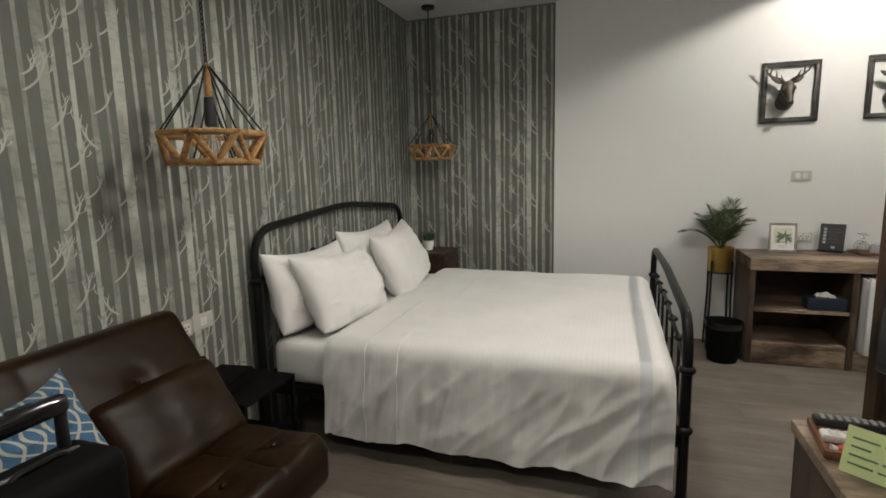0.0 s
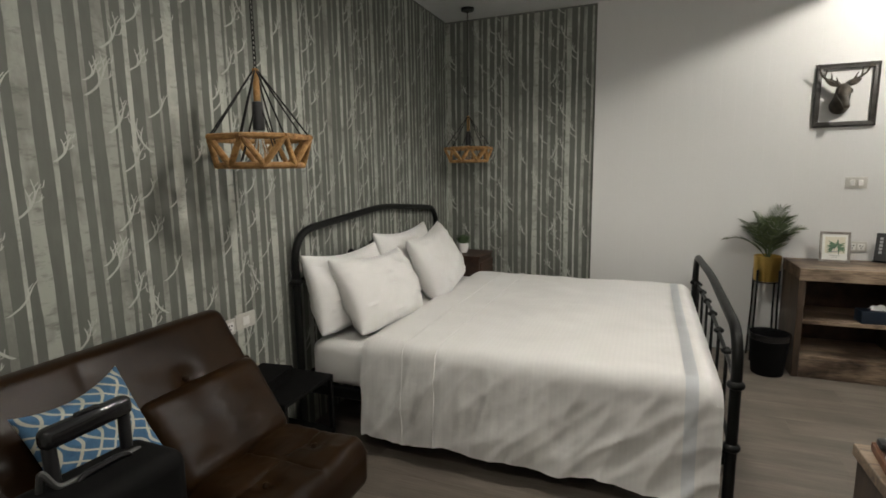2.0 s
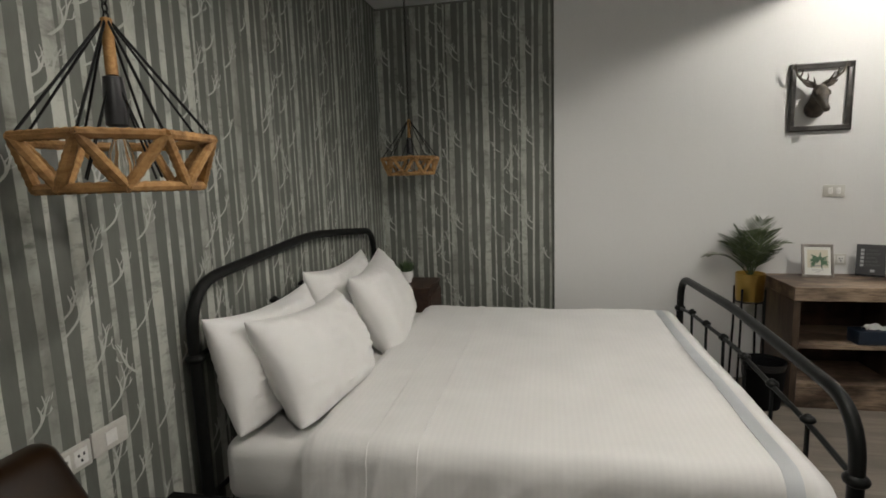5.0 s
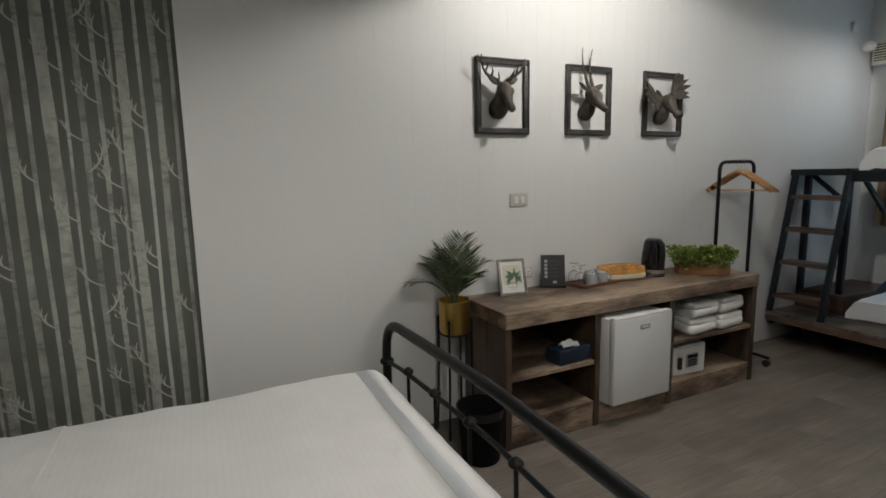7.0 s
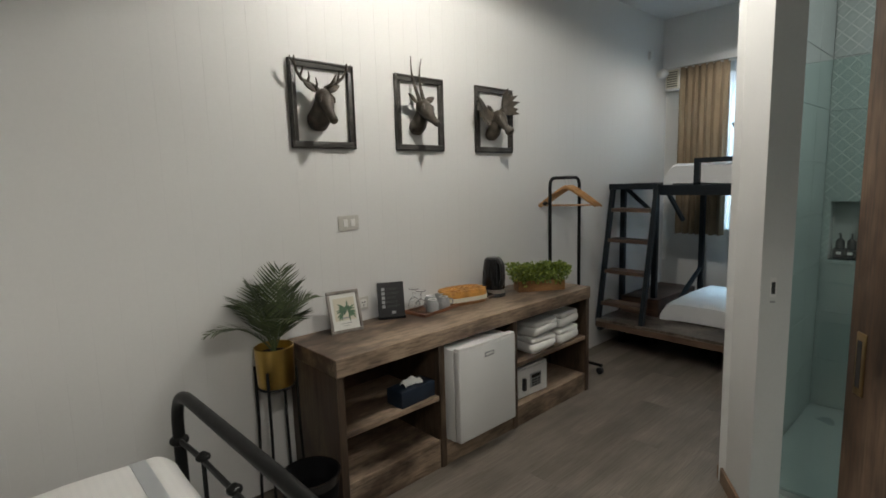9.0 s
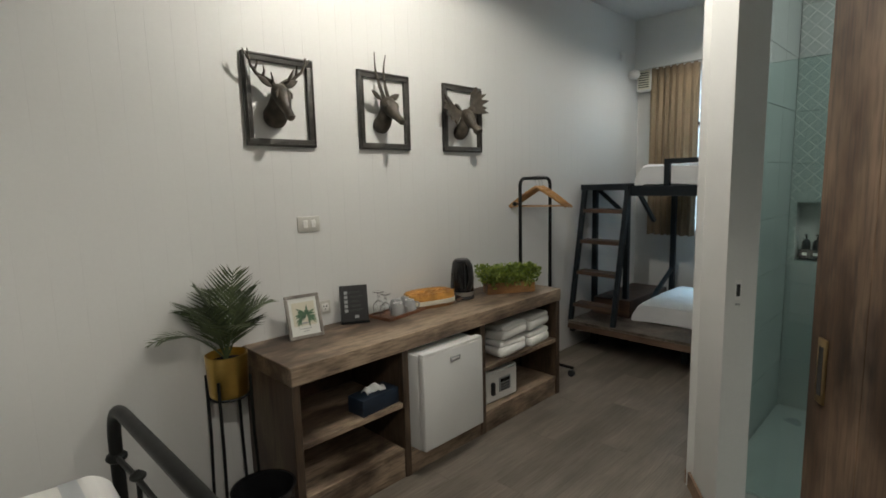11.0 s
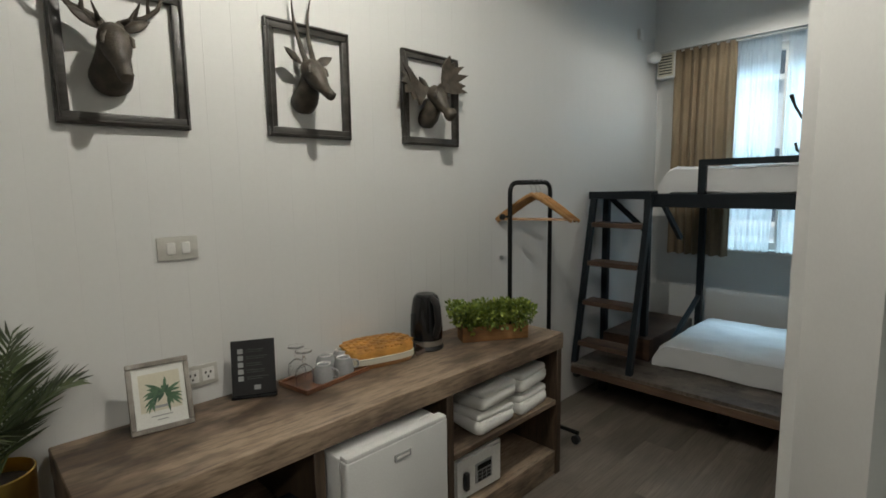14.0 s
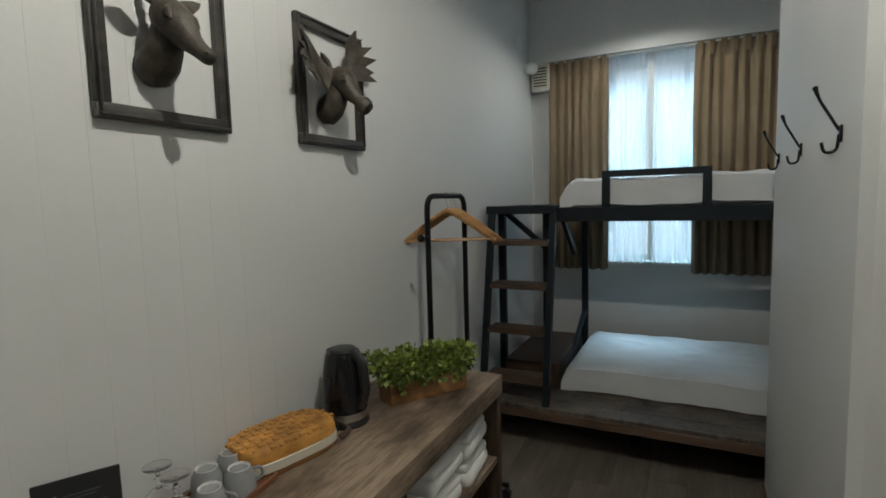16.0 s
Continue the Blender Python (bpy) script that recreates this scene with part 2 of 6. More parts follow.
M = {
    "white_wall": speckled("white_wall_paint", (0.60, 0.60, 0.585), (0.645, 0.645, 0.63), 0.55, 2.2, 90, 0.06, 0.001, 0.15),
    "board": speckled("white_board_paint", (0.635, 0.63, 0.615), (0.67, 0.665, 0.65), 0.5, 1.1, 60, 0.02, 0.001, 0.10),
    "ceiling": speckled("ceiling_paint", (0.58, 0.585, 0.58), (0.63, 0.635, 0.63), 0.7, 3.0, 120, 0.08, 0.001),
    "paper": papered(),
    "birch": birch(),
    "plank": wooden("floor_plank_vinyl", (0.160, 0.140, 0.115), (0.200, 0.174, 0.145), (0.250, 0.220, 0.186), "x", 0.50, 0.9, 0.05, 0.45),
    "sub": speckled("floor_joint", (0.16, 0.138, 0.113), (0.19, 0.163, 0.135), 0.8),
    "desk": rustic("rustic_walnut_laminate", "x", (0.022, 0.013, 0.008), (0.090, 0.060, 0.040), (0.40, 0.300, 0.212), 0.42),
    # same walnut, darker on uprights: the open bays' shade is in the colour
    "desk_z": rustic("rustic_walnut_upright_shaded", "z", (0.026, 0.015, 0.009), (0.068, 0.044, 0.028), (0.16, 0.116, 0.078)),
    "door": rustic("sliding_door_wood", "d", (0.010, 0.005, 0.003), (0.080, 0.046, 0.027), (0.27, 0.185, 0.125), 0.46),
    "tread": wooden("dark_step_wood", (0.06, 0.035, 0.022), (0.12, 0.075, 0.05), (0.19, 0.125, 0.085), "y", 0.5, 1.0),
    "deck": rustic("grey_deck_wood", "z", (0.040, 0.031, 0.025), (0.105, 0.085, 0.068), (0.21, 0.178, 0.148)),
    "base": wooden("baseboard_wood", (0.16, 0.10, 0.06), (0.27, 0.18, 0.115), (0.36, 0.25, 0.165), "x", 0.5, 1.0),
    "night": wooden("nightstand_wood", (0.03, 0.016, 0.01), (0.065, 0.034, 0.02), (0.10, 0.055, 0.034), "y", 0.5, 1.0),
    "hanger": wooden("hanger_wood", (0.36, 0.19, 0.075), (0.50, 0.28, 0.115), (0.60, 0.36, 0.16), "y", 0.4, 2.0),
    "box_wood": wooden("planter_box_wood", (0.26, 0.12, 0.045), (0.40, 0.20, 0.075), (0.50, 0.27, 0.11), "x", 0.5, 2.0),
    "tray": wooden("tray_wood", (0.12, 0.045, 0.02), (0.21, 0.085, 0.04), (0.28, 0.125, 0.06), "x", 0.38, 2.0),
    "black_metal": metal("black_painted_metal", (0.008, 0.0085, 0.008), 0.36, 0.15, 0.0),
    "matt_black": speckled("matt_black_paint", (0.003, 0.003, 0.003), (0.006, 0.006, 0.006), 0.75, 12.0, 90, 0.05),
    "bunk_metal": metal("dark_slate_painted_steel", (0.014, 0.019, 0.0235), 0.40, 0.15, 0.0),
    "gold": metal("brushed_gold", (0.62, 0.42, 0.12), 0.24, 0.14),
    "steel": metal("steel", (0.62, 0.62, 0.6), 0.25, 0.12),
    "brass": metal("aged_brass", (0.36, 0.26, 0.13), 0.3, 0.15),
    "grey_tube": metal("grey_tube", (0.085, 0.085, 0.083), 0.4, 0.12, 0.4),
    "leather": leathery("brown_leather", (0.0100, 0.0046, 0.0016), (0.0270, 0.0132, 0.0048)),
    "sheet": clothy("white_cotton", (0.74, 0.73, 0.71), (0.80, 0.79, 0.77)),
    "duvet": clothy("white_striped_cotton", (0.75, 0.74, 0.72), (0.81, 0.80, 0.78), 420.0, 14.0),
    "band": clothy("grey_band", (0.60, 0.62, 0.64), (0.66, 0.68, 0.70)),
    "linen": clothy("bunk_linen", (0.62, 0.63, 0.64), (0.69, 0.70, 0.71)),
    "towel": clothy("white_towel", (0.76, 0.75, 0.72), (0.83, 0.82, 0.79), 150.0),
    "curtain": clothy("tan_curtain", (0.20, 0.145, 0.085), (0.27, 0.20, 0.125), 300.0),
    "plastic_white": speckled("white_plastic", (0.70, 0.69, 0.66), (0.74, 0.73, 0.70), 0.38, 6.0, 60, 0.03),
    "plate": speckled("cream_plate", (0.50, 0.485, 0.44), (0.55, 0.535, 0.49), 0.38, 6.0, 60, 0.03),
    "twig": speckled("twig_print", (0.39, 0.397, 0.357), (0.48, 0.487, 0.44), 0.6, 9.0, 60, 0.0),
    "fridge": speckled("fridge_enamel", (0.70, 0.70, 0.69), (0.76, 0.76, 0.75), 0.3, 3.0, 200, 0.05),
    "dark": speckled("dark_slot", (0.012, 0.012, 0.012), (0.02, 0.02, 0.02), 0.5),
    "black_plastic": speckled("black_plastic", (0.012, 0.012, 0.013), (0.02, 0.02, 0.021), 0.35, 8.0, 150, 0.08),
    "black_gloss": speckled("black_gloss", (0.008, 0.008, 0.009), (0.014, 0.014, 0.015), 0.14, 8.0, 150, 0.02),
    "navy": speckled("navy_card", (0.006, 0.014, 0.028), (0.011, 0.022, 0.042), 0.55),
    "tissue": clothy("tissue_paper", (0.78, 0.78, 0.77), (0.84, 0.84, 0.83), 200.0),
    "rope": wooden("jute_rope", (0.30, 0.155, 0.05), (0.46, 0.26, 0.095), (0.58, 0.35, 0.14), "x", 0.8, 6.0),
    "wicker": wooden("woven_wicker", (0.42, 0.18, 0.035), (0.62, 0.30, 0.06), (0.70, 0.39, 0.10), "x", 0.55, 5.0),
    "deer": speckled("bronze_brown_resin", (0.026, 0.021, 0.015), (0.098, 0.080, 0.060), 0.52, 22.0, 140, 0.45, 0.004),
    "frame": wooden("charcoal_frame", (0.038, 0.036, 0.032), (0.06, 0.057, 0.052), (0.09, 0.086, 0.08), "x", 0.4, 3.0),
    "silver_frame": wooden("silver_grey_frame", (0.24, 0.22, 0.20), (0.34, 0.32, 0.29), (0.44, 0.42, 0.39), "z", 0.4, 3.0),
    "print": speckled("print_paper", (0.70, 0.70, 0.66), (0.75, 0.75, 0.71), 0.6, 5.0, 300, 0.02),
    "cream": speckled("cream_paper", (0.62, 0.58, 0.46), (0.66, 0.62, 0.50), 0.6, 5.0, 300, 0.02),
    "green_card": speckled("green_card", (0.52, 0.60, 0.28), (0.58, 0.66, 0.33), 0.6, 5.0, 300, 0.02),
    "ink": speckled("ink", (0.05, 0.055, 0.05), (0.08, 0.085, 0.08), 0.6),
    "grey_ink": speckled("grey_ink", (0.30, 0.31, 0.31), (0.36, 0.37, 0.37), 0.6),
    "monstera": leafy("printed_leaf", (0.02, 0.075, 0.045), (0.07, 0.16, 0.08)),
    "palm": leafy("palm_leaf", (0.018, 0.034, 0.007), (0.070, 0.100, 0.022)),
    "moss": leafy("succulent_leaf", (0.075, 0.14, 0.012), (0.33, 0.40, 0.05)),
    "tuft": leafy("tuft_leaf", (0.02, 0.05, 0.015), (0.06, 0.11, 0.03)),
    "soil": speckled("soil", (0.015, 0.011, 0.008), (0.035, 0.027, 0.02), 0.9, 40.0, 200, 0.6, 0.01),
    "ceramic": speckled("pale_grey_ceramic", (0.27, 0.275, 0.28), (0.33, 0.335, 0.34), 0.2, 6.0, 80, 0.02),
    "rim": speckled("white_ceramic", (0.78, 0.77, 0.75), (0.82, 0.81, 0.79), 0.25, 6.0, 80, 0.02),
    "red": speckled("red_wrapper", (0.55, 0.06, 0.03), (0.66, 0.12, 0.06), 0.35),
    "blue_cloth": lattice_cloth("blue_printed_cotton", (0.050, 0.130, 0.235), (0.46, 0.45, 0.37)),
    "tile": tiled(),
    "plain_tile": speckled("grey_green_tile", (0.36, 0.40, 0.38), (0.43, 0.47, 0.45), 0.3, 5.0, 60, 0.05),
    "grout": speckled("grout", (0.42, 0.44, 0.42), (0.5, 0.52, 0.5), 0.8),
    "glass": glassy("clear_glass"),
    "shower_glass": glassy("green_shower_glass", (0.80, 0.93, 0.90)),
    "window_glass": glassy("window_glass", (0.93, 0.97, 0.97)),
    "concrete": speckled("facade_render", (0.55, 0.60, 0.63), (0.66, 0.70, 0.73), 0.8, 1.5, 40, 0.1),
    "facade_dark": speckled("facade_window", (0.06, 0.075, 0.09), (0.10, 0.12, 0.14), 0.2, 2.0),
    "facade_blue": speckled("facade_awning", (0.10, 0.30, 0.48), (0.14, 0.36, 0.54), 0.6, 2.0),
    "screen": speckled("screen_glass", (0.006, 0.006, 0.007), (0.009, 0.009, 0.01), 0.08, 8.0, 150, 0.0),
}


def sheer():
    n = Nodes("sheer_curtain")
    w = n.noise(500.0, 2.0)
    tr = n.add("ShaderNodeBsdfTranslucent", Color=(0.86, 0.90, 0.93, 1))
    tp = n.add("ShaderNodeBsdfTransparent", Color=(0.95, 0.97, 1.0, 1))
    df = n.add("ShaderNodeBsdfDiffuse", Color=(0.80, 0.82, 0.84, 1))
    m1 = n.add("ShaderNodeMixShader", Fac=0.28)
    n.put(m1.inputs[1], tr.outputs[0]), n.put(m1.inputs[2], df.outputs[0])
    m2 = n.add("ShaderNodeMixShader", Fac=n.maths("ADD", n.maths("MULTIPLY", w, 0.2), 0.36))
    n.put(m2.inputs[1], m1.outputs[0]), n.put(m2.inputs[2], tp.outputs[0])
    n.put(n.t.nodes["Material Output"].inputs["Surface"], m2.outputs[0])
    return n.m


def glowing(name, colour, strength):
    n = Nodes(name)
    n.set(Base_Color=colour, Emission_Color=(*colour, 1), Emission_Strength=strength)
    return n.m


M["sheer"] = sheer()
M["matt_black"].node_tree.nodes["Principled BSDF"].inputs["Specular IOR Level"].default_value = 0.10
M["lens"] = glowing("lamp_lens", (1.0, 0.95, 0.88), 9.0)
M["daylight"] = glowing("hazy_daylight", (0.82, 0.92, 1.0), 1.5)

# ---------------------------------------------------------------- mesh tools


def bm_():
    return bmesh.new()


def box(bm, a, b, bevel=0.0, seg=1):
    """A box from corner a to corner b, edges rounded by bevel."""
    r = bmesh.ops.create_cube(bm, size=1.0)
    vs = r["verts"]
    c, s = [(p + q) / 2 for p, q in zip(a, b)], [abs(q - p) for p, q in zip(a, b)]
    for v in vs:
        v.co = Vector((c[i] + v.co[i] * s[i] for i in range(3)))
    if bevel:
        es = list({e for v in vs for e in v.link_edges})
        bmesh.ops.bevel(bm, geom=es, offset=min(bevel, min(s) * 0.45), segments=seg, affect="EDGES", profile=0.5)
    return bm


def cyl(bm, p, q, r, r2=None, n=16, caps=True):
    """A round bar from p to q."""
    p, q = Vector(p), Vector(q)
    m = Matrix.Translation((p + q) / 2) @ (q - p).to_track_quat("Z", "Y").to_matrix().to_4x4()
    bmesh.ops.create_cone(bm, cap_ends=caps, segments=n, radius1=r, radius2=r if r2 is None else r2, depth=(q - p).length, matrix=m)
    return bm


def ball(bm, c, r, sx=1, sy=1, sz=1, u=14, v=9, m=None):
    mm = Matrix.Translation(c) @ (m or Matrix()) @ Matrix.Diagonal((r * sx, r * sy, r * sz, 1))
    bmesh.ops.create_uvsphere(bm, u_segments=u, v_segments=v, radius=1.0, matrix=mm)
    return bm


def rounded(points, radius, steps=6):
    """A polyline with its inner corners rounded."""
    pts = [Vector(p) for p in points]
    out = [pts[0]]
    for a, b, c in zip(pts, pts[1:], pts[2:]):
        d1, d2 = (a - b), (c - b)
        r = min(radius, d1.length * 0.49, d2.length * 0.49)
        s, e = b + d1.normalized() * r, b + d2.normalized() * r
        for i in range(steps + 1):
            t = i / steps
            out.append((1 - t) ** 2 * s + 2 * t * (1 - t) * b + t * t * e)
    out.append(pts[-1])
    return out


def tube(bm, points, radii, n=10, closed=False, flat=1.0):
    """A bar swept along points; radii: one number or one a point."""
    pts = [Vector(p) for p in points]
    k = len(pts)
    rs = list(radii) if isinstance(radii, (list, tuple)) else [radii] * k
    rings, side = [], None
    for i, p in enumerate(pts):
        a = pts[i - 1] if i or closed else pts[0]
        b = pts[(i + 1) % k] if i < k - 1 or closed else pts[-1]
        d = (b - a).normalized()
        if side is None:
            side = d.orthogonal().normalized()
        side = (side - d * side.dot(d)).normalized()
        up = d.cross(side)
        rings.append([bm.verts.new(p + rs[i] * (math.cos(2 * math.pi * j / n) * side + flat * math.sin(2 * math.pi * j / n) * up)) for j in range(n)])
    for i in range(k if closed else k - 1):
        r1, r2 = rings[i], rings[(i + 1) % k]
        for j in range(n):
            bm.faces.new((r1[j], r1[(j + 1) % n], r2[(j + 1) % n], r2[j]))
    if not closed:
        bm.faces.new(rings[0][::-1])
        bm.faces.new(rings[-1])
    return bm


def lathe(bm, profile, n=24, c=(0, 0, 0)):
    """A turned body: profile of (radius, height)."""
    rings = []
    for r, z in profile:
        rings.append([bm.verts.new((c[0] + r * math.cos(2 * math.pi * j / n), c[1] + r * math.sin(2 * math.pi * j / n), c[2] + z)) for j in range(n)] if r > 1e-5 else [bm.verts.new((c[0], c[1], c[2] + z))])
    for a, b in zip(rings, rings[1:]):
        for j in range(n):
            if len(a) == 1 and len(b) == 1:
                continue
            if len(a) == 1:
                bm.faces.new((a[0], b[(j + 1) % n], b[j]))
            elif len(b) == 1:
                bm.faces.new((a[j], a[(j + 1) % n], b[0]))
            else:
                bm.faces.new((a[j], a[(j + 1) % n], b[(j + 1) % n], b[j]))
    return bm


def grid(bm, nu, nv, fn, thick=0.0):
    """A sheet of nu by nv cells; fn(u, v) gives the place for u, v in 0..1."""
    vs = [[bm.verts.new(fn(i / nu, j / nv)) for j in range(nv + 1)] for i in range(nu + 1)]
    for i in range(nu):
        for j in range(nv):
            bm.faces.new((vs[i][j], vs[i + 1][j], vs[i + 1][j + 1], vs[i][j + 1]))
    if thick:
        bm.normal_update()
        flip = [[bm.verts.new(v.co - v.normal * thick) for v in row] for row in vs]
        for i in range(nu):
            for j in range(nv):
                bm.faces.new((flip[i][j + 1], flip[i + 1][j + 1], flip[i + 1][j], flip[i][j]))
        rim = [(i, 0) for i in range(nu)] + [(nu, j) for j in range(nv)] + [(i, nv) for i in range(nu, 0, -1)] + [(0, j) for j in range(nv, 0, -1)]
        for (a, b), (c, d) in zip(rim, rim[1:] + rim[:1]):
            bm.faces.new((vs[a][b], flip[a][b], flip[c][d], vs[c][d]))
    return bm


def mesh(bm, name, material, smooth=True):
    bmesh.ops.recalc_face_normals(bm, faces=bm.faces)
    me = bpy.data.meshes.new(name)
    bm.to_mesh(me)
    bm.free()
    if smooth:
        me.shade_smooth()
        me.set_sharp_from_angle(angle=radians(38))
    me.materials.append(material)
    return me


def thing(name, label, category, at=(0, 0, 0), rz=0.0, group="", kind="", rx=0.0, ry=0.0):
    """An Empty at the thing's base, that its parts hang on."""
    ob = new(name)
    ob.empty_display_size = 0.05
    ob.matrix_world = pose(*at, rx, ry, rz)
    return tagged(ob, label, category, group, kind)


def part(name, bm, material, parent, label="", smooth=True, kind=""):
    ob = new(name, mesh(bm, name, M[material] if isinstance(material, str) else material, smooth))
    ob.parent = parent
    return tagged(ob, label, "", "", kind)


def solid(name, bm, material, label="", category="", kind="", smooth=True, at=None, group=""):
    """A thing that is one mesh."""
    ob = new(name, mesh(bm, name, M[material] if isinstance(material, str) else material, smooth))
    if at is not None:
        ob.matrix_world = at if isinstance(at, Matrix) else pose(*at)
    return tagged(ob, label, category, group, kind)


def set_piece(name, bm, material, label="", category="", smooth=False):
    return solid(name, bm, material, label, category, "structure", smooth)


# ---------------------------------------------------------------- structure
T = 0.12
floor = set_piece("floor", box(bm_(), (X_W - T, Y_S - T, -0.12), (X_E + T, Y_NB + T, -0.006)), "sub", "grey-brown wood-look plank floor", "floor")
wall_west = set_piece("wall_west", box(bm_(), (X_W - T, Y_S - T, 0), (X_W, Y_NB + T, Z_LOW)), "paper", "grey wallpaper with pale birch trunks", "wall")
wall_north_bed = set_piece("wall_north_bed", box(bm_(), (X_W, Y_NB, 0), (X_STEP, Y_NB + T, Z_LOW)), "paper", "grey birch wallpaper beside the bed", "wall")
wall_north = set_piece("wall_north", box(bm_(), (X_STEP + 0.001, Y_N + 0.012, 0), (X_E, Y_NB + T, Z_HIGH)), "white_wall", "white wall clad in narrow upright boards", "wall")
wall_south = set_piece("wall_south", box(bm_(), (X_W, Y_S - T, 0), (X_E, Y_S, Z_HIGH)), "white_wall", "plain white wall behind the entry", "wall")

# window wall with its opening
WY0, WY1, WZ0, WZ1 = 2.76, 3.64, 0.98, 2.48
b = bm_()
box(b, (X_E, Y_S, 0), (X_E + T, WY0, Z_HIGH))
box(b, (X_E, WY1, 0), (X_E + T, Y_NB + T, Z_HIGH))
box(b, (X_E, WY0, 0), (X_E + T, WY1, WZ0))
box(b, (X_E, WY0, WZ1), (X_E + T, WY1, Z_HIGH))
wall_east = set_piece("wall_east", b, "white_wall", "white window wall at the hall's end", "wall")

# bathroom: hall side, slanted door wall, and the wall beside the table
DX, DY = math.cos(radians(34.2)), math.sin(radians(34.2))      # along the slanted wall
PX, PY = DY, -DX                                               # into the bathroom
C0 = Vector((2.300, 2.570, 0))                                 # corner where the hall begins
JW = 0.354                                                     # corner to door jamb
OPEN = 0.80                                                    # clear opening


def slant(s, d, z):
    """A point s along the slanted wall from its hall corner towards the entry, d into it."""
    return Vector((C0.x - DX * s + PX * d, C0.y - DY * s + PY * d, z))


def prism(bm, pts, z0, z1):
    lo = [bm.verts.new((p[0], p[1], z0)) for p in pts]
    hi = [bm.verts.new((p[0], p[1], z1)) for p in pts]
    n = len(pts)
    for i in range(n):
        bm.faces.new((lo[i], lo[(i + 1) % n], hi[(i + 1) % n], hi[i]))
    bm.faces.new(lo[::-1])
    bm.faces.new(hi)
    return bm


X_BE = 3.515                      # tiled end wall of the shower
set_piece("wall_hall", box(bm_(), (2.303, Y_HALL - 0.11, 0), (X_BE + 0.115, Y_HALL, Z_HIGH)), "white_wall", "white hall wall with coat hooks", "wall")
b = bm_()
NY0, NY1, NZ0, NZ1 = 2.225, 2.435, 0.965, 1.315
XB0, XB1 = X_BE + 0.008, X_BE + 0.115
box(b, (XB0, Y_S, 0), (XB1, NY0, Z_HIGH))
box(b, (XB0, NY1, 0), (XB1, Y_HALL - 0.11, Z_HIGH))
box(b, (XB0, NY0, 0), (XB1, NY1, NZ0))
box(b, (XB0, NY0, NZ1), (XB1, NY1, Z_HIGH))
box(b, (XB1 - 0.012, NY0, NZ0), (XB1 - 0.004, NY1, NZ1))
wall_shower = set_piece("wall_shower", b, "grout", "tiled shower end wall with a recessed niche", "wall")
set_piece("wall_bunk", box(bm_(), (XB1, 1.58, 0), (X_E, 1.70, Z_HIGH)), "white_wall", "white wall at the end of the bunk bed", "wall")
set_piece("beam", box(bm_(), (X_E - 0.115, 1.70, 2.53), (X_E, Y_N + 0.012, Z_HIGH)), "white_wall", "white beam over the window", "beam")
b = prism(bm_(), [slant(-0.002, 0.012, 0), slant(JW, 0, 0), slant(JW, 0.11, 0), slant(-0.11, 0.11, 0), (2.313, Y_HALL, 0)], 0, Z_HIGH)
set_piece("wall_jamb", b, "white_wall", "white slanted wall end beside the bathroom door", "wall")
S_END = 1.90
b = prism(bm_(), [slant(JW + OPEN, 0, 0), slant(S_END, 0, 0), slant(S_END, 0.11, 0), slant(JW + OPEN, 0.11, 0)], 0, Z_HIGH)
set_piece("wall_slant", b, "white_wall", "white slanted bathroom wall behind the sliding door", "wall")
b = prism(bm_(), [slant(JW, 0, 0), slant(JW + OPEN, 0, 0), slant(JW + OPEN, 0.11, 0), slant(JW, 0.11, 0)], 2.32, Z_HIGH)
set_piece("wall_lintel", b, "white_wall", "white wall over the bathroom door", "wall")
set_piece("wall_table", box(bm_(), (1.05, Y_S, 0), (1.16, 1.385, Z_HIGH)), "white_wall", "white wall behind the low table", "wall")
b = prism(bm_(), [slant(S_END, 0.075, 0), (1.16, 1.385, 0), (1.16, 1.47, 0), slant(S_END - 0.1, 0.06, 0)], 0, Z_HIGH)
set_piece("wall_return", b, "white_wall", "short white return wall beside the low table", "wall")

# ceilings
set_piece("ceiling_low", box(bm_(), (X_W - T, Y_S - T, Z_LOW), (X_DROP, Y_NB + T, Z_HIGH + 0.12)), "ceiling", "white lowered ceiling over the bed", "ceiling")
set_piece("ceiling_high", box(bm_(), (X_DROP, Y_S - T, Z_HIGH), (X_E + T, Y_NB + T, Z_HIGH + 0.12)), "ceiling", "white hall ceiling", "ceiling")

# baseboards
b = box(bm_(), (2.313, Y_HALL, 0), (X_BE + 0.115, Y_HALL + 0.012, 0.075), 0.003)
set_piece("baseboard_hall", b, "base", "brown wooden baseboard along the hall", "baseboard")
b = prism(bm_(), [slant(0.0, -0.012, 0), slant(JW - 0.06, -0.012, 0), slant(JW - 0.06, 0, 0), slant(0.0, 0.0, 0)], 0, 0.075)
set_piece("baseboard_jamb", b, "base", "brown wooden baseboard at the jamb", "baseboard")

# ---------------------------------------------------------------- bed corner
rnd = random.Random(7)
HX, FX, BY0, BY1 = -1.80, 0.205, 1.815, 3.715      # head, foot, near side, far side


def knot(bm, c, r):
    """A cast collar where rods of the bed meet."""
    ball(bm, c, r, 1, 1, 0.62, 12, 8)
    ball(bm, c, r * 0.72, 1, 1, 1.15, 12, 8)


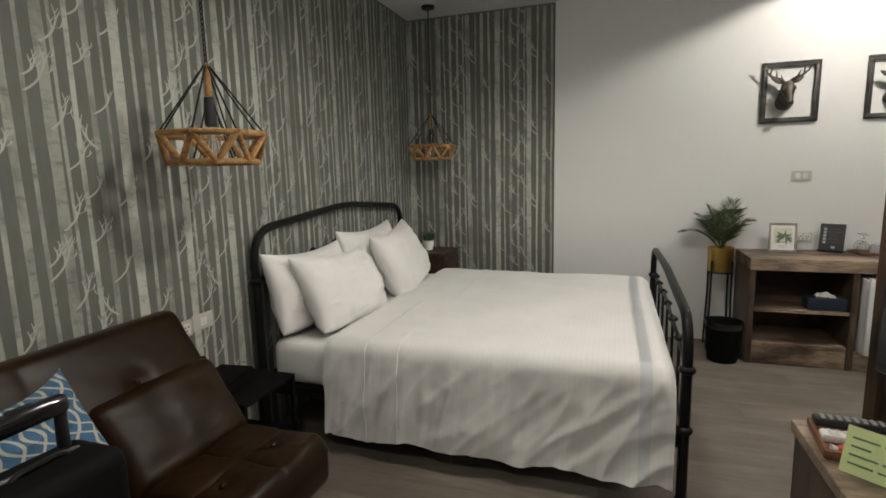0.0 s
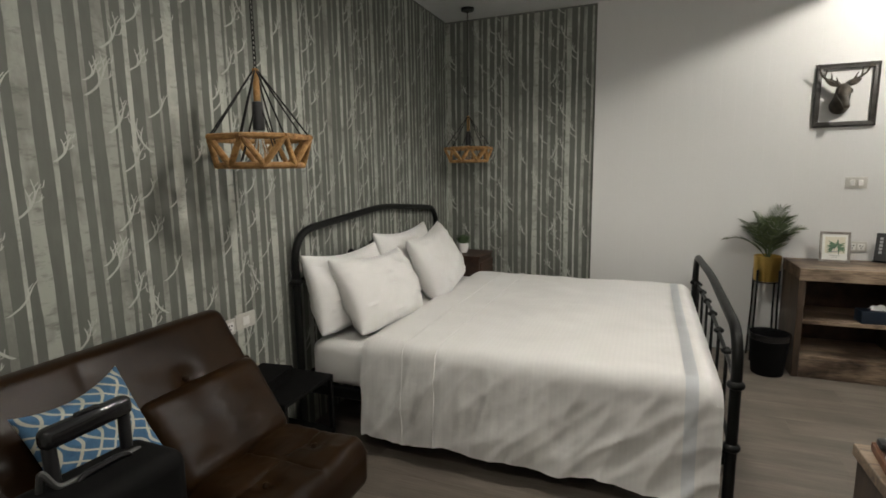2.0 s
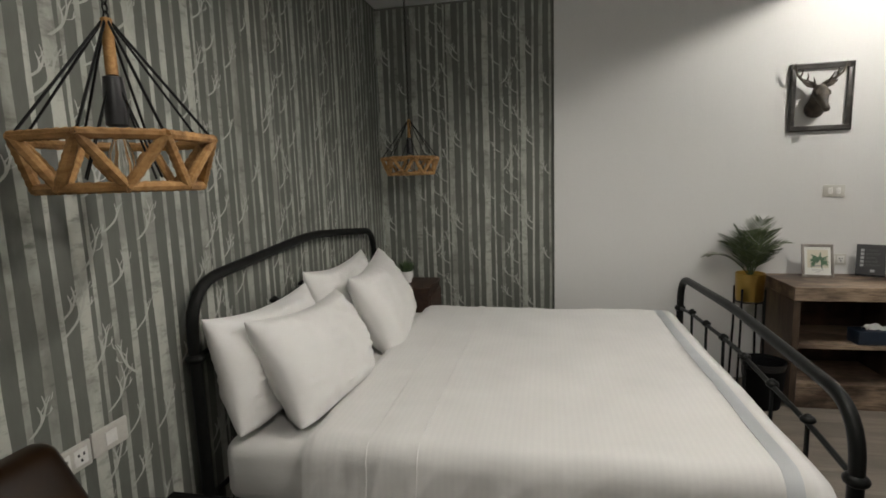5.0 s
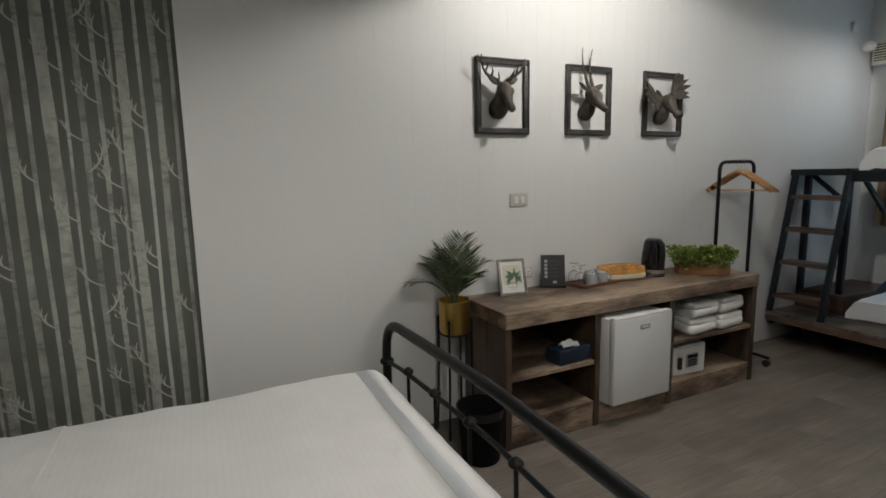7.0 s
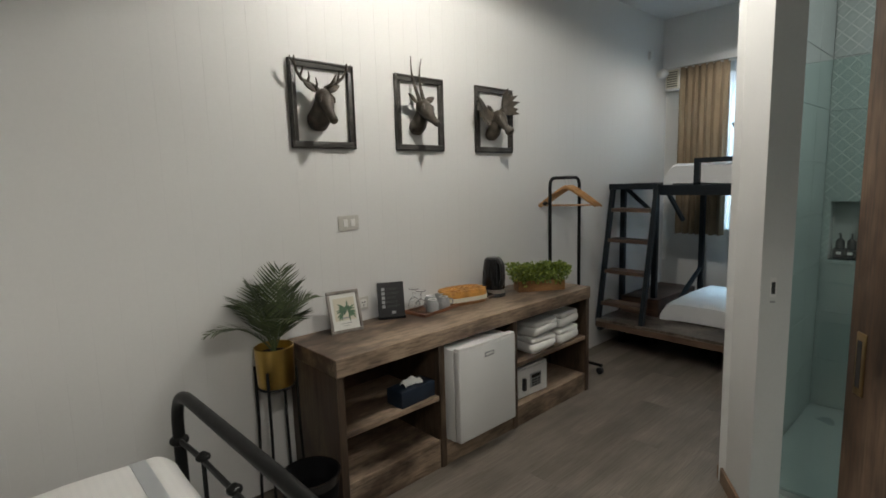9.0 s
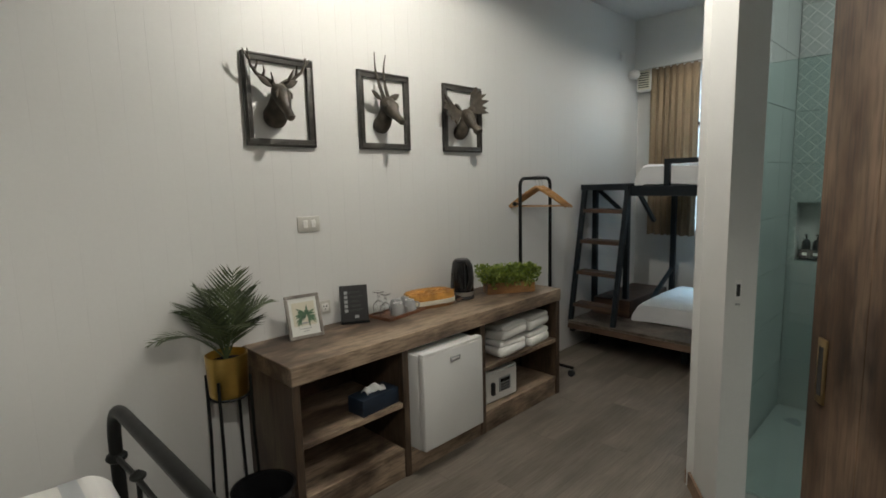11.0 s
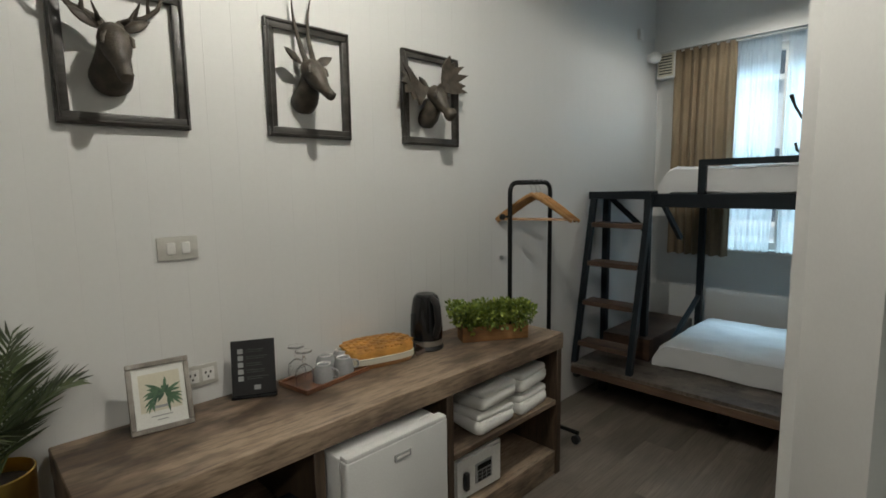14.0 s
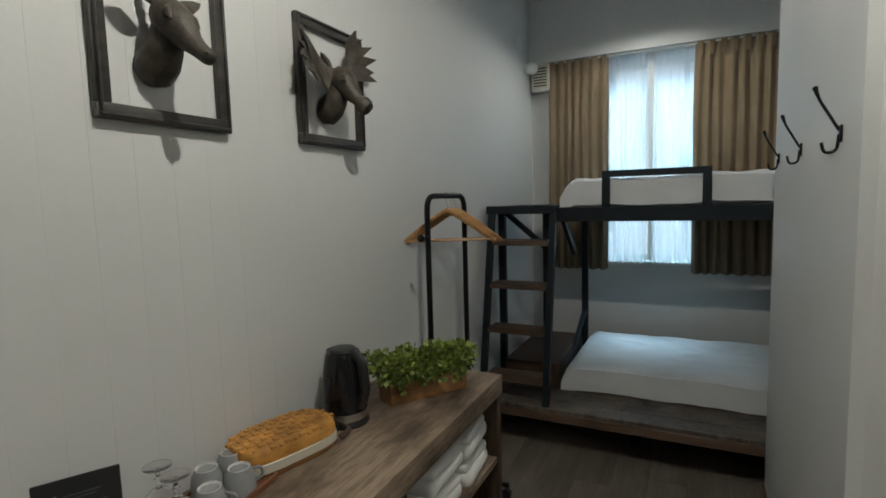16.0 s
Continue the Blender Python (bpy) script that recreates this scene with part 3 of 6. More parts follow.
def iron_end(bed, name, x, top, arch, rail, low, label):
    """One end of an iron bed: bent top tube, posts, rails, rods and cast knots."""
    end = part(name, tube(bm_(), rounded([(x, BY0, 0.0), (x, BY0, top), (x, (BY0 + BY1) / 2, top + arch), (x, BY1, top), (x, BY1, 0.0)], 0.17, 8), 0.021, 12), "black_metal", bed, label)
    part("upper_rail", tube(bm_(), rounded([(x, BY0, rail - 0.03), (x, BY0 + 0.25, rail), (x, (BY0 + BY1) / 2, rail + arch), (x, BY1 - 0.25, rail), (x, BY1, rail - 0.03)], 0.1), 0.0095, 8), "black_metal", end)
    part("lower_rail", cyl(bm_(), (x, BY0, low), (x, BY1, low), 0.0095, n=8), "black_metal", end)
    n = 7
    for i in range(1, n):
        y = BY0 + (BY1 - BY0) * i / n
        zt = rail + arch * (1 - abs(2 * i / n - 1)) ** 0.8
        part("rod", cyl(bm_(), (x, y, low), (x, y, zt), 0.0075, n=8), "black_metal", end)
        b = bm_()
        knot(b, (x, y, zt), 0.024)
        part("cast_knot", b, "black_metal", end)
    for y in (BY0, BY1):
        for z in (rail - 0.03, low):
            b = bm_()
            knot(b, (x, y, z), 0.034)
            part("post_collar", b, "black_metal", end)
        part("post_foot", lathe(bm_(), [(0.0, 0.0), (0.026, 0.0), (0.028, 0.03), (0.021, 0.05), (0.0, 0.05)], 12, (x, y, 0.0)), "black_metal", end)
    return end


bed = thing("bed", "black iron double bed with bent tube ends", "bed", (0, 0, 0))
iron_end(bed, "headboard", HX - 0.02, 1.115, 0.075, 0.89, 0.34, "black bent tube headboard with cast knots")
iron_end(bed, "footboard", FX, 0.795, 0.035, 0.625, 0.34, "black bent tube footboard with cast knots")
for y in (BY0 + 0.03, BY1 - 0.03):
    part("side_rail", box(bm_(), (HX, y - 0.018, 0.25), (FX, y + 0.018, 0.31), 0.006), "black_metal", bed)
for i in range(10):
    x = HX + 0.1 + i * (FX - HX - 0.2) / 9
    part("slat", box(bm_(), (x - 0.035, BY0 + 0.03, 0.285), (x + 0.035, BY1 - 0.03, 0.305), 0.003), "black_metal", bed)


def soft_box(bm, a, b, r, cuts=10, wob=0.006, seed=0):
    """A cushion-like block with rounded edges and an uneven skin."""
    box(bm, a, b, r, 4)
    bmesh.ops.subdivide_edges(bm, edges=[e for e in bm.edges if e.calc_length() > 0.25], cuts=cuts, use_grid_fill=True)
    for v in bm.verts:
        v.co += Vector((0, 0, 1)) * wob * noise.noise(Vector((v.co.x * 3 + seed, v.co.y * 3, v.co.z * 5))) + wob * 0.6 * noise.noise_vector(v.co * 6 + Vector((seed, 0, 0)))
    return bm


solid("mattress", soft_box(bm_(), (HX + 0.03, BY0 + 0.015, 0.31), (FX - 0.045, BY1 - 0.02, 0.545), 0.055), "sheet", "white mattress in a fitted cotton sheet on the iron bed", "mattress")

# bedding: a duvet that covers the bed from below the pillows and hangs over both sides
DX0, DX1 = -1.44, FX - 0.035
HANG0, HANG1, RAD = 0.41, 0.33, 0.075


def ridged(x, y, z):
    return 1.0 - 2.0 * abs(noise.noise(Vector((x, y, z))))


def duvet_at(u, v, lift=0.0):
    """A place on the duvet: u from head to foot, v from the near hem over the top to the far hem."""
    x = DX0 + (DX1 - DX0) * u
    ny, fy, top = BY0 - 0.005, BY1 + 0.005, 0.592
    arc = RAD * math.pi / 2
    flat = fy - ny - 2 * RAD
    s = v * (HANG0 + 2 * arc + flat + HANG1)
    if s < HANG0:
        d = 1 - s / HANG0
        n, p = Vector((0, -1, 0)), Vector((x, ny, top - RAD - (HANG0 - s)))
    elif s < HANG0 + arc:
        d, a = 0.0, (s - HANG0) / RAD
        n = Vector((0, -math.cos(a), math.sin(a)))
        p = Vector((x, ny + RAD, top - RAD)) + n * RAD
    elif s < HANG0 + arc + flat:
        d, n, p = 0.0, Vector((0, 0, 1)), Vector((x, ny + RAD + s - HANG0 - arc, top))
    elif s < HANG0 + 2 * arc + flat:
        d, a = 0.0, (s - HANG0 - arc - flat) / RAD
        n = Vector((0, math.sin(a), math.cos(a)))
        p = Vector((x, fy - RAD, top - RAD)) + n * RAD
    else:
        q = s - HANG0 - 2 * arc - flat
        d, n, p = q / HANG1, Vector((0, 1, 0)), Vector((x, fy, top - RAD - q))
    near = s < HANG0 + arc
    # soft hollows everywhere, slanting creases that open towards the hem
    out = 0.009 * noise.noise(Vector((x * 2.6, s * 2.2, 1.0))) + 0.0035 * noise.noise(Vector((x * 8, s * 7, 2.0)))
    out += 0.0030 * max(0.0, ridged(x * 3.0 + s * 2.0, s * 4.5 - x * 1.2, 4.0)) ** 2
    fall = max(0.0, 1 - s / (HANG0 + arc)) if near else d
    if fall > 0:
        slanted = x * 6.0 + fall * 1.2
        out += fall * (0.026 * noise.noise(Vector((slanted * 0.7, fall * 0.9, 6.0))) + 0.010 * noise.noise(Vector((x * 11 + fall * 2.5, fall * 1.4, 8.0))))
        lean = x * 3.4 + fall * (1.5 + 1.6 * u)
        out += (0.009 + 0.008 * u) * min(1.0, 1.8 * fall) * max(0.0, ridged(lean, fall * 0.7 - x * 0.5, 15.0)) ** 1.8
        out += 0.0055 * min(1.0, 2.4 * fall) * max(0.0, ridged(lean * 2.3, fall * 1.1, 21.0)) ** 2
        out += 0.010 * min(1.0, 2.2 * fall) * max(0.0, ridged(x * 5.5 + fall * 1.7, fall * 1.3 + x * 0.3, 9.0)) ** 3
        out += 0.007 * min(1.0, 3 * fall) * noise.noise(Vector((x * 22 + fall * 1.2, fall * 2.2, 12.0)))
        out += fall * fall * 0.004 * math.sin(x * 19 + 2.5 * math.sin(x * 4.3))
        out += 0.028 * fall
    p = p + n * (out + lift)
    if near and d > 0:
        p.z += d * (0.030 * noise.noise(Vector((x * 2.8, 3.0, 5.0))) + 0.008 * math.sin(x * 17))
        p.z -= d * 0.035 * max(0.0, (u - 0.72) / 0.28) ** 1.5
    if u > 0.955:
        k = (u - 0.955) / 0.045
        p.z -= k * k * 0.045 * (1 if d == 0 else 0.3)
    if u < 0.02:
        p.z -= (1 - u / 0.02) * 0.014
    return p


duvet = thing("duvet", "white striped cotton duvet hanging over the bed", "bedding", (0, 0, 0))
part("cover", grid(bm_(), 190, 190, duvet_at, 0.010), "duvet", duvet)


def band_at(u0, u1, lift):
    return lambda u, v: duvet_at(u0 + (u1 - u0) * u, 0.002 + 0.996 * v, lift)


part("grey_band", grid(bm_(), 5, 190, band_at(0.915, 0.945, 0.0025), 0.002), "band", duvet, "pale grey woven band")
part("fold_seam", grid(bm_(), 4, 190, band_at(0.228, 0.250, 0.005), 0.006), "sheet", duvet, "raised turned-over hem")
part("fold_seam", grid(bm_(), 4, 190, band_at(0.128, 0.142, 0.0035), 0.004), "sheet", duvet)


def pillow(name, w, h, t, m, label, seed=0, material="sheet", group="bed pillows", category="pillow"):
    """A stuffed pillow, w wide, h high, t thick, with drawn-out corners."""
    b = bm_()

    def face(sign):
        def fn(u, v):
            a, c = math.sin(math.pi * (u - 0.5)), math.sin(math.pi * (v - 0.5))
            bulge = (max(0.0, 1 - a * a) ** 0.5 * max(0.0, 1 - c * c) ** 0.5) ** 0.85
            pinch = 1 - 0.10 * (1 - a * a) * abs(c) ** 3
            pinch2 = 1 - 0.07 * (1 - c * c) * abs(a) ** 3
            k = noise.noise(Vector((a * 1.8 + seed, c * 1.8, sign))) * 0.026 + noise.noise(Vector((a * 4 + seed, c * 5, sign * 2))) * 0.009
            # creases that run in from the seams
            edge = max(abs(a), abs(c))
            along = c if abs(a) > abs(c) else a
            k += 0.026 * edge ** 2 * (1 - edge) ** 0.3 * ridged(along * 5.5 + seed * 3, edge * 1.2, sign + seed)
            k += 0.011 * max(0.0, ridged(a * 1.6 + c * 1.1 + seed, c * 3.2 - a, seed + 2.0)) ** 3
            sag = -0.035 * h * (1 - a * a) * max(0.0, c)
            return Vector((a * w / 2 * pinch2 * (1 - 0.06 * max(0.0, -c) ** 4), sign * (t / 2 * bulge + k * bulge ** 0.5 * min(1.0, 6 * (1 - edge))), h / 2 + c * h / 2 * pinch + sag + 0.06 * h * a ** 4 * max(0.0, -c) ** 4))
        return fn
    grid(b, 46, 34, face(1))
    grid(b, 46, 34, face(-1))
    bmesh.ops.remove_doubles(b, verts=b.verts, dist=0.0005)
    return solid(name, b, material, label, category, at=m, group=group)


# two leaning against the headboard, two in front
pillow("pillow", 0.76, 0.46, 0.19, pose(-1.66, 2.165, 0.545, -14, 2, 90), "white pillow leaning against the headboard", 1)
pillow("pillow", 0.80, 0.50, 0.19, pose(-1.66, 2.96, 0.545, -14, 0, 90), "white pillow leaning against the headboard", 2)
pillow("pillow", 0.74, 0.46, 0.23, pose(-1.45, 2.23, 0.545, -27, 3, 88), "plump white pillow resting on another pillow", 3)
pillow("pillow", 0.76, 0.50, 0.24, pose(-1.45, 3.12, 0.545, -24, -4, 97), "plump white pillow resting on another pillow", 4)

# ---------------------------------------------------------------- pendants


def pendant(at, label):
    """A cage lamp: cord, rods from a rope-wound stem, and a rope-wound twelve-cornered ring."""
    p = thing("pendant_lamp", label, "lamp", at, group="pendants beside the bed")
    zc = Z_LOW - at[2]
    part("ceiling_rose", lathe(bm_(), [(0, 0), (0.055, 0.0), (0.05, -0.02), (0.0, -0.024)], 20, (0, 0, zc)), "black_metal", p)
    b = bm_()
    z = 0.375
    i = 0
    while z < zc - 0.02 and i < 90:
        r = [(0.0065 * math.cos(a), 0.0, 0.012 * math.sin(a)) for a in [k * math.pi / 4 for k in range(8)]]
        if i % 2:
            r = [(q[1], q[0], q[2]) for q in r]
        tube(b, [(q[0], q[1], z + q[2]) for q in r], 0.0022, 4, True)
        z += 0.0185
        i += 1
    part("chain", b, "black_metal", p)
    part("stem", lathe(bm_(), [(0, 0.375), (0.012, 0.37), (0.013, 0.25), (0.0, 0.245)], 12), "rope", p, "stem wound with jute rope")
    part("lamp_holder", lathe(bm_(), [(0, 0.25), (0.02, 0.245), (0.024, 0.2), (0.024, 0.14), (0.018, 0.135), (0, 0.135)], 16), "black_plastic", p)
    part("bulb", lathe(bm_(), [(0.012, 0.135), (0.014, 0.11), (0.026, 0.075), (0.03, 0.05), (0.024, 0.025), (0, 0.015)], 16), "glass", p, "clear unlit bulb")
    cage = part("cage", bm_box_none(), "black_metal", p)
    ring = part("rope_ring", bm_box_none(), "rope", p, "faceted ring wound with jute rope")
    n, R1, R0 = 8, 0.198, 0.163
    hi = [Vector((R1 * math.cos(2 * math.pi * (k + 0.5) / n), R1 * math.sin(2 * math.pi * (k + 0.5) / n), 0.105)) for k in range(n)]
    lo = [Vector((R0 * math.cos(2 * math.pi * k / n), R0 * math.sin(2 * math.pi * k / n), 0.0)) for k in range(n)]
    for k in range(n):
        part("rod", cyl(bm_(), (0.008 * math.cos(2 * math.pi * (k + .5) / n), 0.008 * math.sin(2 * math.pi * (k + .5) / n), 0.365), hi[k], 0.0032, n=6), "black_metal", cage)
        if k % 2 == 0:
            part("inner_rod", cyl(bm_(), (0, 0, 0.26), lo[k] * 0.62 + Vector((0, 0, 0.02)), 0.0028, n=6), "black_metal", cage)
        for a, c in ((hi[k], hi[(k + 1) % n]), (lo[k], lo[(k + 1) % n]), (hi[k], lo[k]), (hi[k], lo[(k + 1) % n])):
            part("rope_bar", tube(bm_(), [a.lerp(c, q / 14) for q in range(15)], [0.0105 if q % 2 else 0.0122 for q in range(15)], 8), "rope", ring)
    return p


def bm_box_none():
    """A tiny hidden core that joins the bars at the lamp's middle line."""
    return cyl(bm_(), (0, 0, 0.30), (0, 0, 0.305), 0.006, n=6)


pendant((-1.575, 1.335, 1.452), "rope-wound cage pendant lamp hung before the wallpaper")
pendant((-1.56, 3.83, 1.50), "rope-wound cage pendant lamp hung in the corner")

# ---------------------------------------------------------------- nightstands


def nightstand(at, label, wood):
    p = thing("nightstand", label, "nightstand", at)
    w, d, h = 0.37, 0.38, 0.45
    if not wood:
        w, d = 0.36, 0.32
        part("top", box(bm_(), (-d / 2, -w / 2, h - 0.02), (d / 2, w / 2, h), 0.003), "matt_black", p)
        part("shelf", box(bm_(), (-d / 2, -w / 2, 0.16), (d / 2, w / 2, 0.175), 0.003), "matt_black", p)
        for sx in (-1, 1):
            for sy in (-1, 1):
                part("leg", box(bm_(), (sx * (d / 2 - 0.011) - 0.01, sy * (w / 2 - 0.011) - 0.01, 0), (sx * (d / 2 - 0.011) + 0.01, sy * (w / 2 - 0.011) + 0.01, h - 0.018), 0.002), "matt_black", p)
    else:
        h = 0.70
        part("body", box(bm_(), (-d / 2, -w / 2, 0.06), (d / 2, w / 2, h - 0.022), 0.003), "night", p)
        part("top", box(bm_(), (-d / 2 - 0.01, -w / 2 - 0.01, h - 0.022), (d / 2 + 0.01, w / 2 + 0.01, h), 0.004), "night", p)
        for z0, z1 in ((0.08, 0.35), (0.365, 0.64)):
            dr = part("drawer", box(bm_(), (d / 2 + 0.001, -w / 2 + 0.012, z0), (d / 2 + 0.016, w / 2 - 0.012, z1), 0.003), "night", p)
            part("knob", ball(bm_(), (d / 2 + 0.024, 0, (z0 + z1) / 2), 0.012), "brass", dr)
        for sx in (-1, 1):
            for sy in (-1, 1):
                part("leg", box(bm_(), (sx * 0.16 - 0.015, sy * 0.17 - 0.015, 0), (sx * 0.16 + 0.015, sy * 0.17 + 0.015, 0.062), 0.002), "night", p)
    return p


nightstand((-1.685, 1.50, 0), "black metal nightstand beside the iron bed", False)
nightstand((-1.635, 3.935, 0), "dark wooden nightstand in the papered corner", True)

p = thing("black_box", "low black box lying on the metal nightstand", "box", (-1.74, 1.455, 0.451), 8)
part("body", box(bm_(), (-0.08, -0.10, 0), (0.08, 0.10, 0.05), 0.006, 2), "matt_black", p)
part("lid", box(bm_(), (-0.083, -0.103, 0.0505), (0.083, 0.103, 0.066), 0.005, 2), "matt_black", p)

p = thing("potted_grass", "small green tuft in a white pot on the nightstand", "plant", (-1.65, 3.93, 0.701))
part("pot", lathe(bm_(), [(0, 0), (0.035, 0), (0.05, 0.05), (0.048, 0.085), (0.042, 0.085), (0.04, 0.06), (0, 0.055)], 20), "rim", p, "round white pot")
b = bm_()
for i in range(260):
    a, r = rnd.uniform(0, 6.28), 0.036 * math.sqrt(rnd.random())
    c = Vector((r * math.cos(a), r * math.sin(a), 0.06))
    tip = c + Vector((math.cos(a) * rnd.uniform(0.0, 0.06), math.sin(a) * rnd.uniform(0.0, 0.06), rnd.uniform(0.05, 0.11)))
    s = Vector((-math.sin(a), math.cos(a), 0)) * 0.004
    mid = c.lerp(tip, 0.55) + Vector((0, 0, 0.012))
    vs = [b.verts.new(q) for q in (c - s, c + s, mid + s, tip, mid - s)]
    b.faces.new(vs)
part("grass", b, "tuft", p, "short green blades", kind="stuff")

# ---------------------------------------------------------------- sockets on the papered wall


def plate(at, rz, kind, label, w=0.122, h=0.074):
    """A wall plate in the xz plane, facing -y before it is turned."""
    p = thing("wall_socket" if kind == "socket" else "light_switch", label, "socket" if kind == "socket" else "switch", at, rz)
    part("cover", box(bm_(), (-w / 2, -0.009, -h / 2), (w / 2, 0, h / 2), 0.004, 2), "plate", p)
    for s in (-1, 1):
        if kind == "socket":
            c = s * 0.026
            f = part("insert", box(bm_(), (c - 0.021, -0.012, -0.023), (c + 0.021, -0.0085, 0.023), 0.002), "plastic_white", p)
            for dx, dz in ((-0.008, 0.007), (0.008, 0.007), (0.0, -0.009)):
                part("hole", box(bm_(), (c + dx - 0.003, -0.0128, dz - 0.004), (c + dx + 0.003, -0.0118, dz + 0.004)), "dark", f)
        elif kind == "switch":
            c = s * 0.023
            part("rocker", box(bm_(), (c - 0.014, -0.014, -0.02), (c + 0.014, -0.008, 0.02), 0.003), "plastic_white", p)
        elif s > 0:
            part("insert", box(bm_(), (-0.02, -0.012, -0.02), (0.02, -0.0085, 0.02), 0.002), "plastic_white", p)
    return p


plate((X_W, 1.362, 0.735), 90, "socket", "white double socket on the birch wallpaper")
plate((X_W, 1.488, 0.742), 90, "blank", "white single switch plate on the birch wallpaper")

# ---------------------------------------------------------------- sofa


sofa = thing("sofa", "brown leather tufted armless sofa against the wallpaper", "sofa", (-1.425, 0.325, 0))
L0, L1 = -0.90, 0.925
TILT = Matrix.Translation((-0.02, 0, 0.40)) @ Matrix.Rotation(radians(-32), 4, "Y")


def quilted(parent, name, y0, y1, h0, h1, t, m, seed, cols=2, rows=2):
    """A tufted leather block: padded squares that bulge between sunk seams, on a back board."""
    b = bm_()
    nu, nv = 36 * cols, 48
    spots = [(i + 0.5) / cols for i in range(cols)] if cols > 1 else []

    def fn(u, v):
        a, c = u * cols % 1.0, v * rows % 1.0
        pad = (math.sin(math.pi * a) * math.sin(math.pi * c)) ** 0.35 if 0 < a < 1 and 0 < c < 1 else 0.0
        edge = min(u, 1 - u) * (y1 - y0)
        rim = max(0.0, 1 - edge / 0.05) ** 2.4 * 0.05 + max(0.0, 1 - min(v, 1 - v) * (h1 - h0) / 0.05) ** 2.4 * 0.05
        tuft = sum(math.exp(-(((u - q) * (y1 - y0)) ** 2 + ((v - w) * (h1 - h0)) ** 2) / 0.0016) for q in spots for w in (0.60,))
        k = 0.012 * pad - rim - 0.022 * tuft + 0.007 * noise.noise(Vector((u * 4 + seed, v * 3.2, seed)))
        k += 0.0022 * max(0.0, ridged(u * 4 + seed, v * 6, seed)) ** 4 + 0.0008 * noise.noise(Vector((u * 12, v * 10, seed)))
        return m @ Vector((k, y0 + (y1 - y0) * u, h0 + (h1 - h0) * v))
    grid(b, nu, nv, fn)
    front = part(name, b, "leather", parent)
    b = bm_()
    box(b, (-t, y0 + 0.004, h0), (-0.035, y1 - 0.004, h1), 0.035, 3)
    for v in b.verts:
        v.co = m @ v.co
    part("board", b, "leather", front)
    for q in spots:
        bt = bm_()
        ball(bt, m @ Vector((-0.006, y0 + (y1 - y0) * q, h0 + (h1 - h0) * 0.60)), 0.012)
        part("button", bt, "leather", front)
    return front


SEAT = Matrix(((0, 0, 1, -0.05), (0, 1, 0, 0), (1, 0, 0, 0.435), (0, 0, 0, 1)))
for i, (y0, y1) in enumerate(((L0, 0.405), (0.415, L1))):
    quilted(sofa, "seat", y0, y1, 0.0, 0.40, 0.19, SEAT, 3 + i)
quilted(sofa, "backrest", L0, L1, 0.02, 0.585, 0.14, TILT, 9, 3, 1)
quilted(sofa, "back_cushion", 0.40, L1 - 0.005, 0.0, 0.345, 0.06, TILT @ Matrix.Translation((0.042, 0, 0)), 12, 1, 1)
for sx in (-0.1, 0.27):
    for y in (L0 + 0.1, L1 - 0.1):
        part("leg", cyl(bm_(), (sx, y, 0), (sx, y, 0.25), 0.016, 0.022, 12), "black_metal", sofa)
part("base_frame", box(bm_(), (-0.1, L0 + 0.04, 0.20), (0.29, L1 - 0.04, 0.245), 0.005), "black_metal", sofa)

pillow("cushion", 0.27, 0.39, 0.11, pose(-1.395, 0.560, 0.505, -27, -10, 84), "blue cushion with cream branching lines on the sofa", 11, "blue_cloth", "", "cushion")

# suitcase that stands before the sofa, handle drawn out
p = thing("suitcase", "black fabric suitcase with its handle drawn out", "suitcase", (-1.0, 0.212, 0), 90)
part("shell", soft_box(bm_(), (-0.140, -0.105, 0.05), (0.108, 0.035, 0.932), 0.03, 6, 0.006, 5), "matt_black", p)
hd = part("pull_handle", tube(bm_(), rounded([(-0.058, 0, 0.80), (-0.062, 0, 1.012), (0.064, 0, 1.012), (0.060, 0, 0.80)], 0.020), 0.0105, 10), "black_plastic", p)
part("grip", box(bm_(), (-0.074, -0.015, 0.992), (0.076, 0.015, 1.028), 0.012, 3), "black_gloss", hd)
part("grip_button", box(bm_(), (-0.018, -0.006, 1.025), (0.022, 0.006, 1.032), 0.003, 2), "black_gloss", hd)
carry = part("carry_handle", tube(bm_(), rounded([(-0.052, -0.03, 0.905), (-0.040, -0.03, 0.938), (0.042, -0.03, 0.938), (0.054, -0.03, 0.905)], 0.018), 0.008, 8, flat=0.7), "black_plastic", p)
for s in (-1, 1):
    part("wheel", cyl(bm_(), (s * 0.08 - 0.012, 0.0, 0.03), (s * 0.08 + 0.012, 0.0, 0.03), 0.03, n=18), "black_plastic", p)
    part("zip_seam", tube(bm_(), rounded([(-0.115, -0.035 + s * 0.04, 0.08), (-0.127, -0.035 + s * 0.04, 0.4), (-0.110, -0.035 + s * 0.04, 0.902), (0.088, -0.035 + s * 0.04, 0.902), (0.107, -0.035 + s * 0.04, 0.4), (0.095, -0.035 + s * 0.04, 0.08)], 0.03), 0.003, 6), "black_plastic", p)
part("luggage_frame", tube(bm_(), rounded([(-0.088, 0.01, 0.86), (-0.088, -0.02, 0.975), (-0.070, -0.025, 0.935), (0.072, -0.025, 0.930), (0.080, -0.03, 0.895), (0.000, -0.085, 0.865), (-0.02, -0.109, 0.70)], 0.014), 0.0052, 8), "grey_tube", p, "bent grey metal tube")

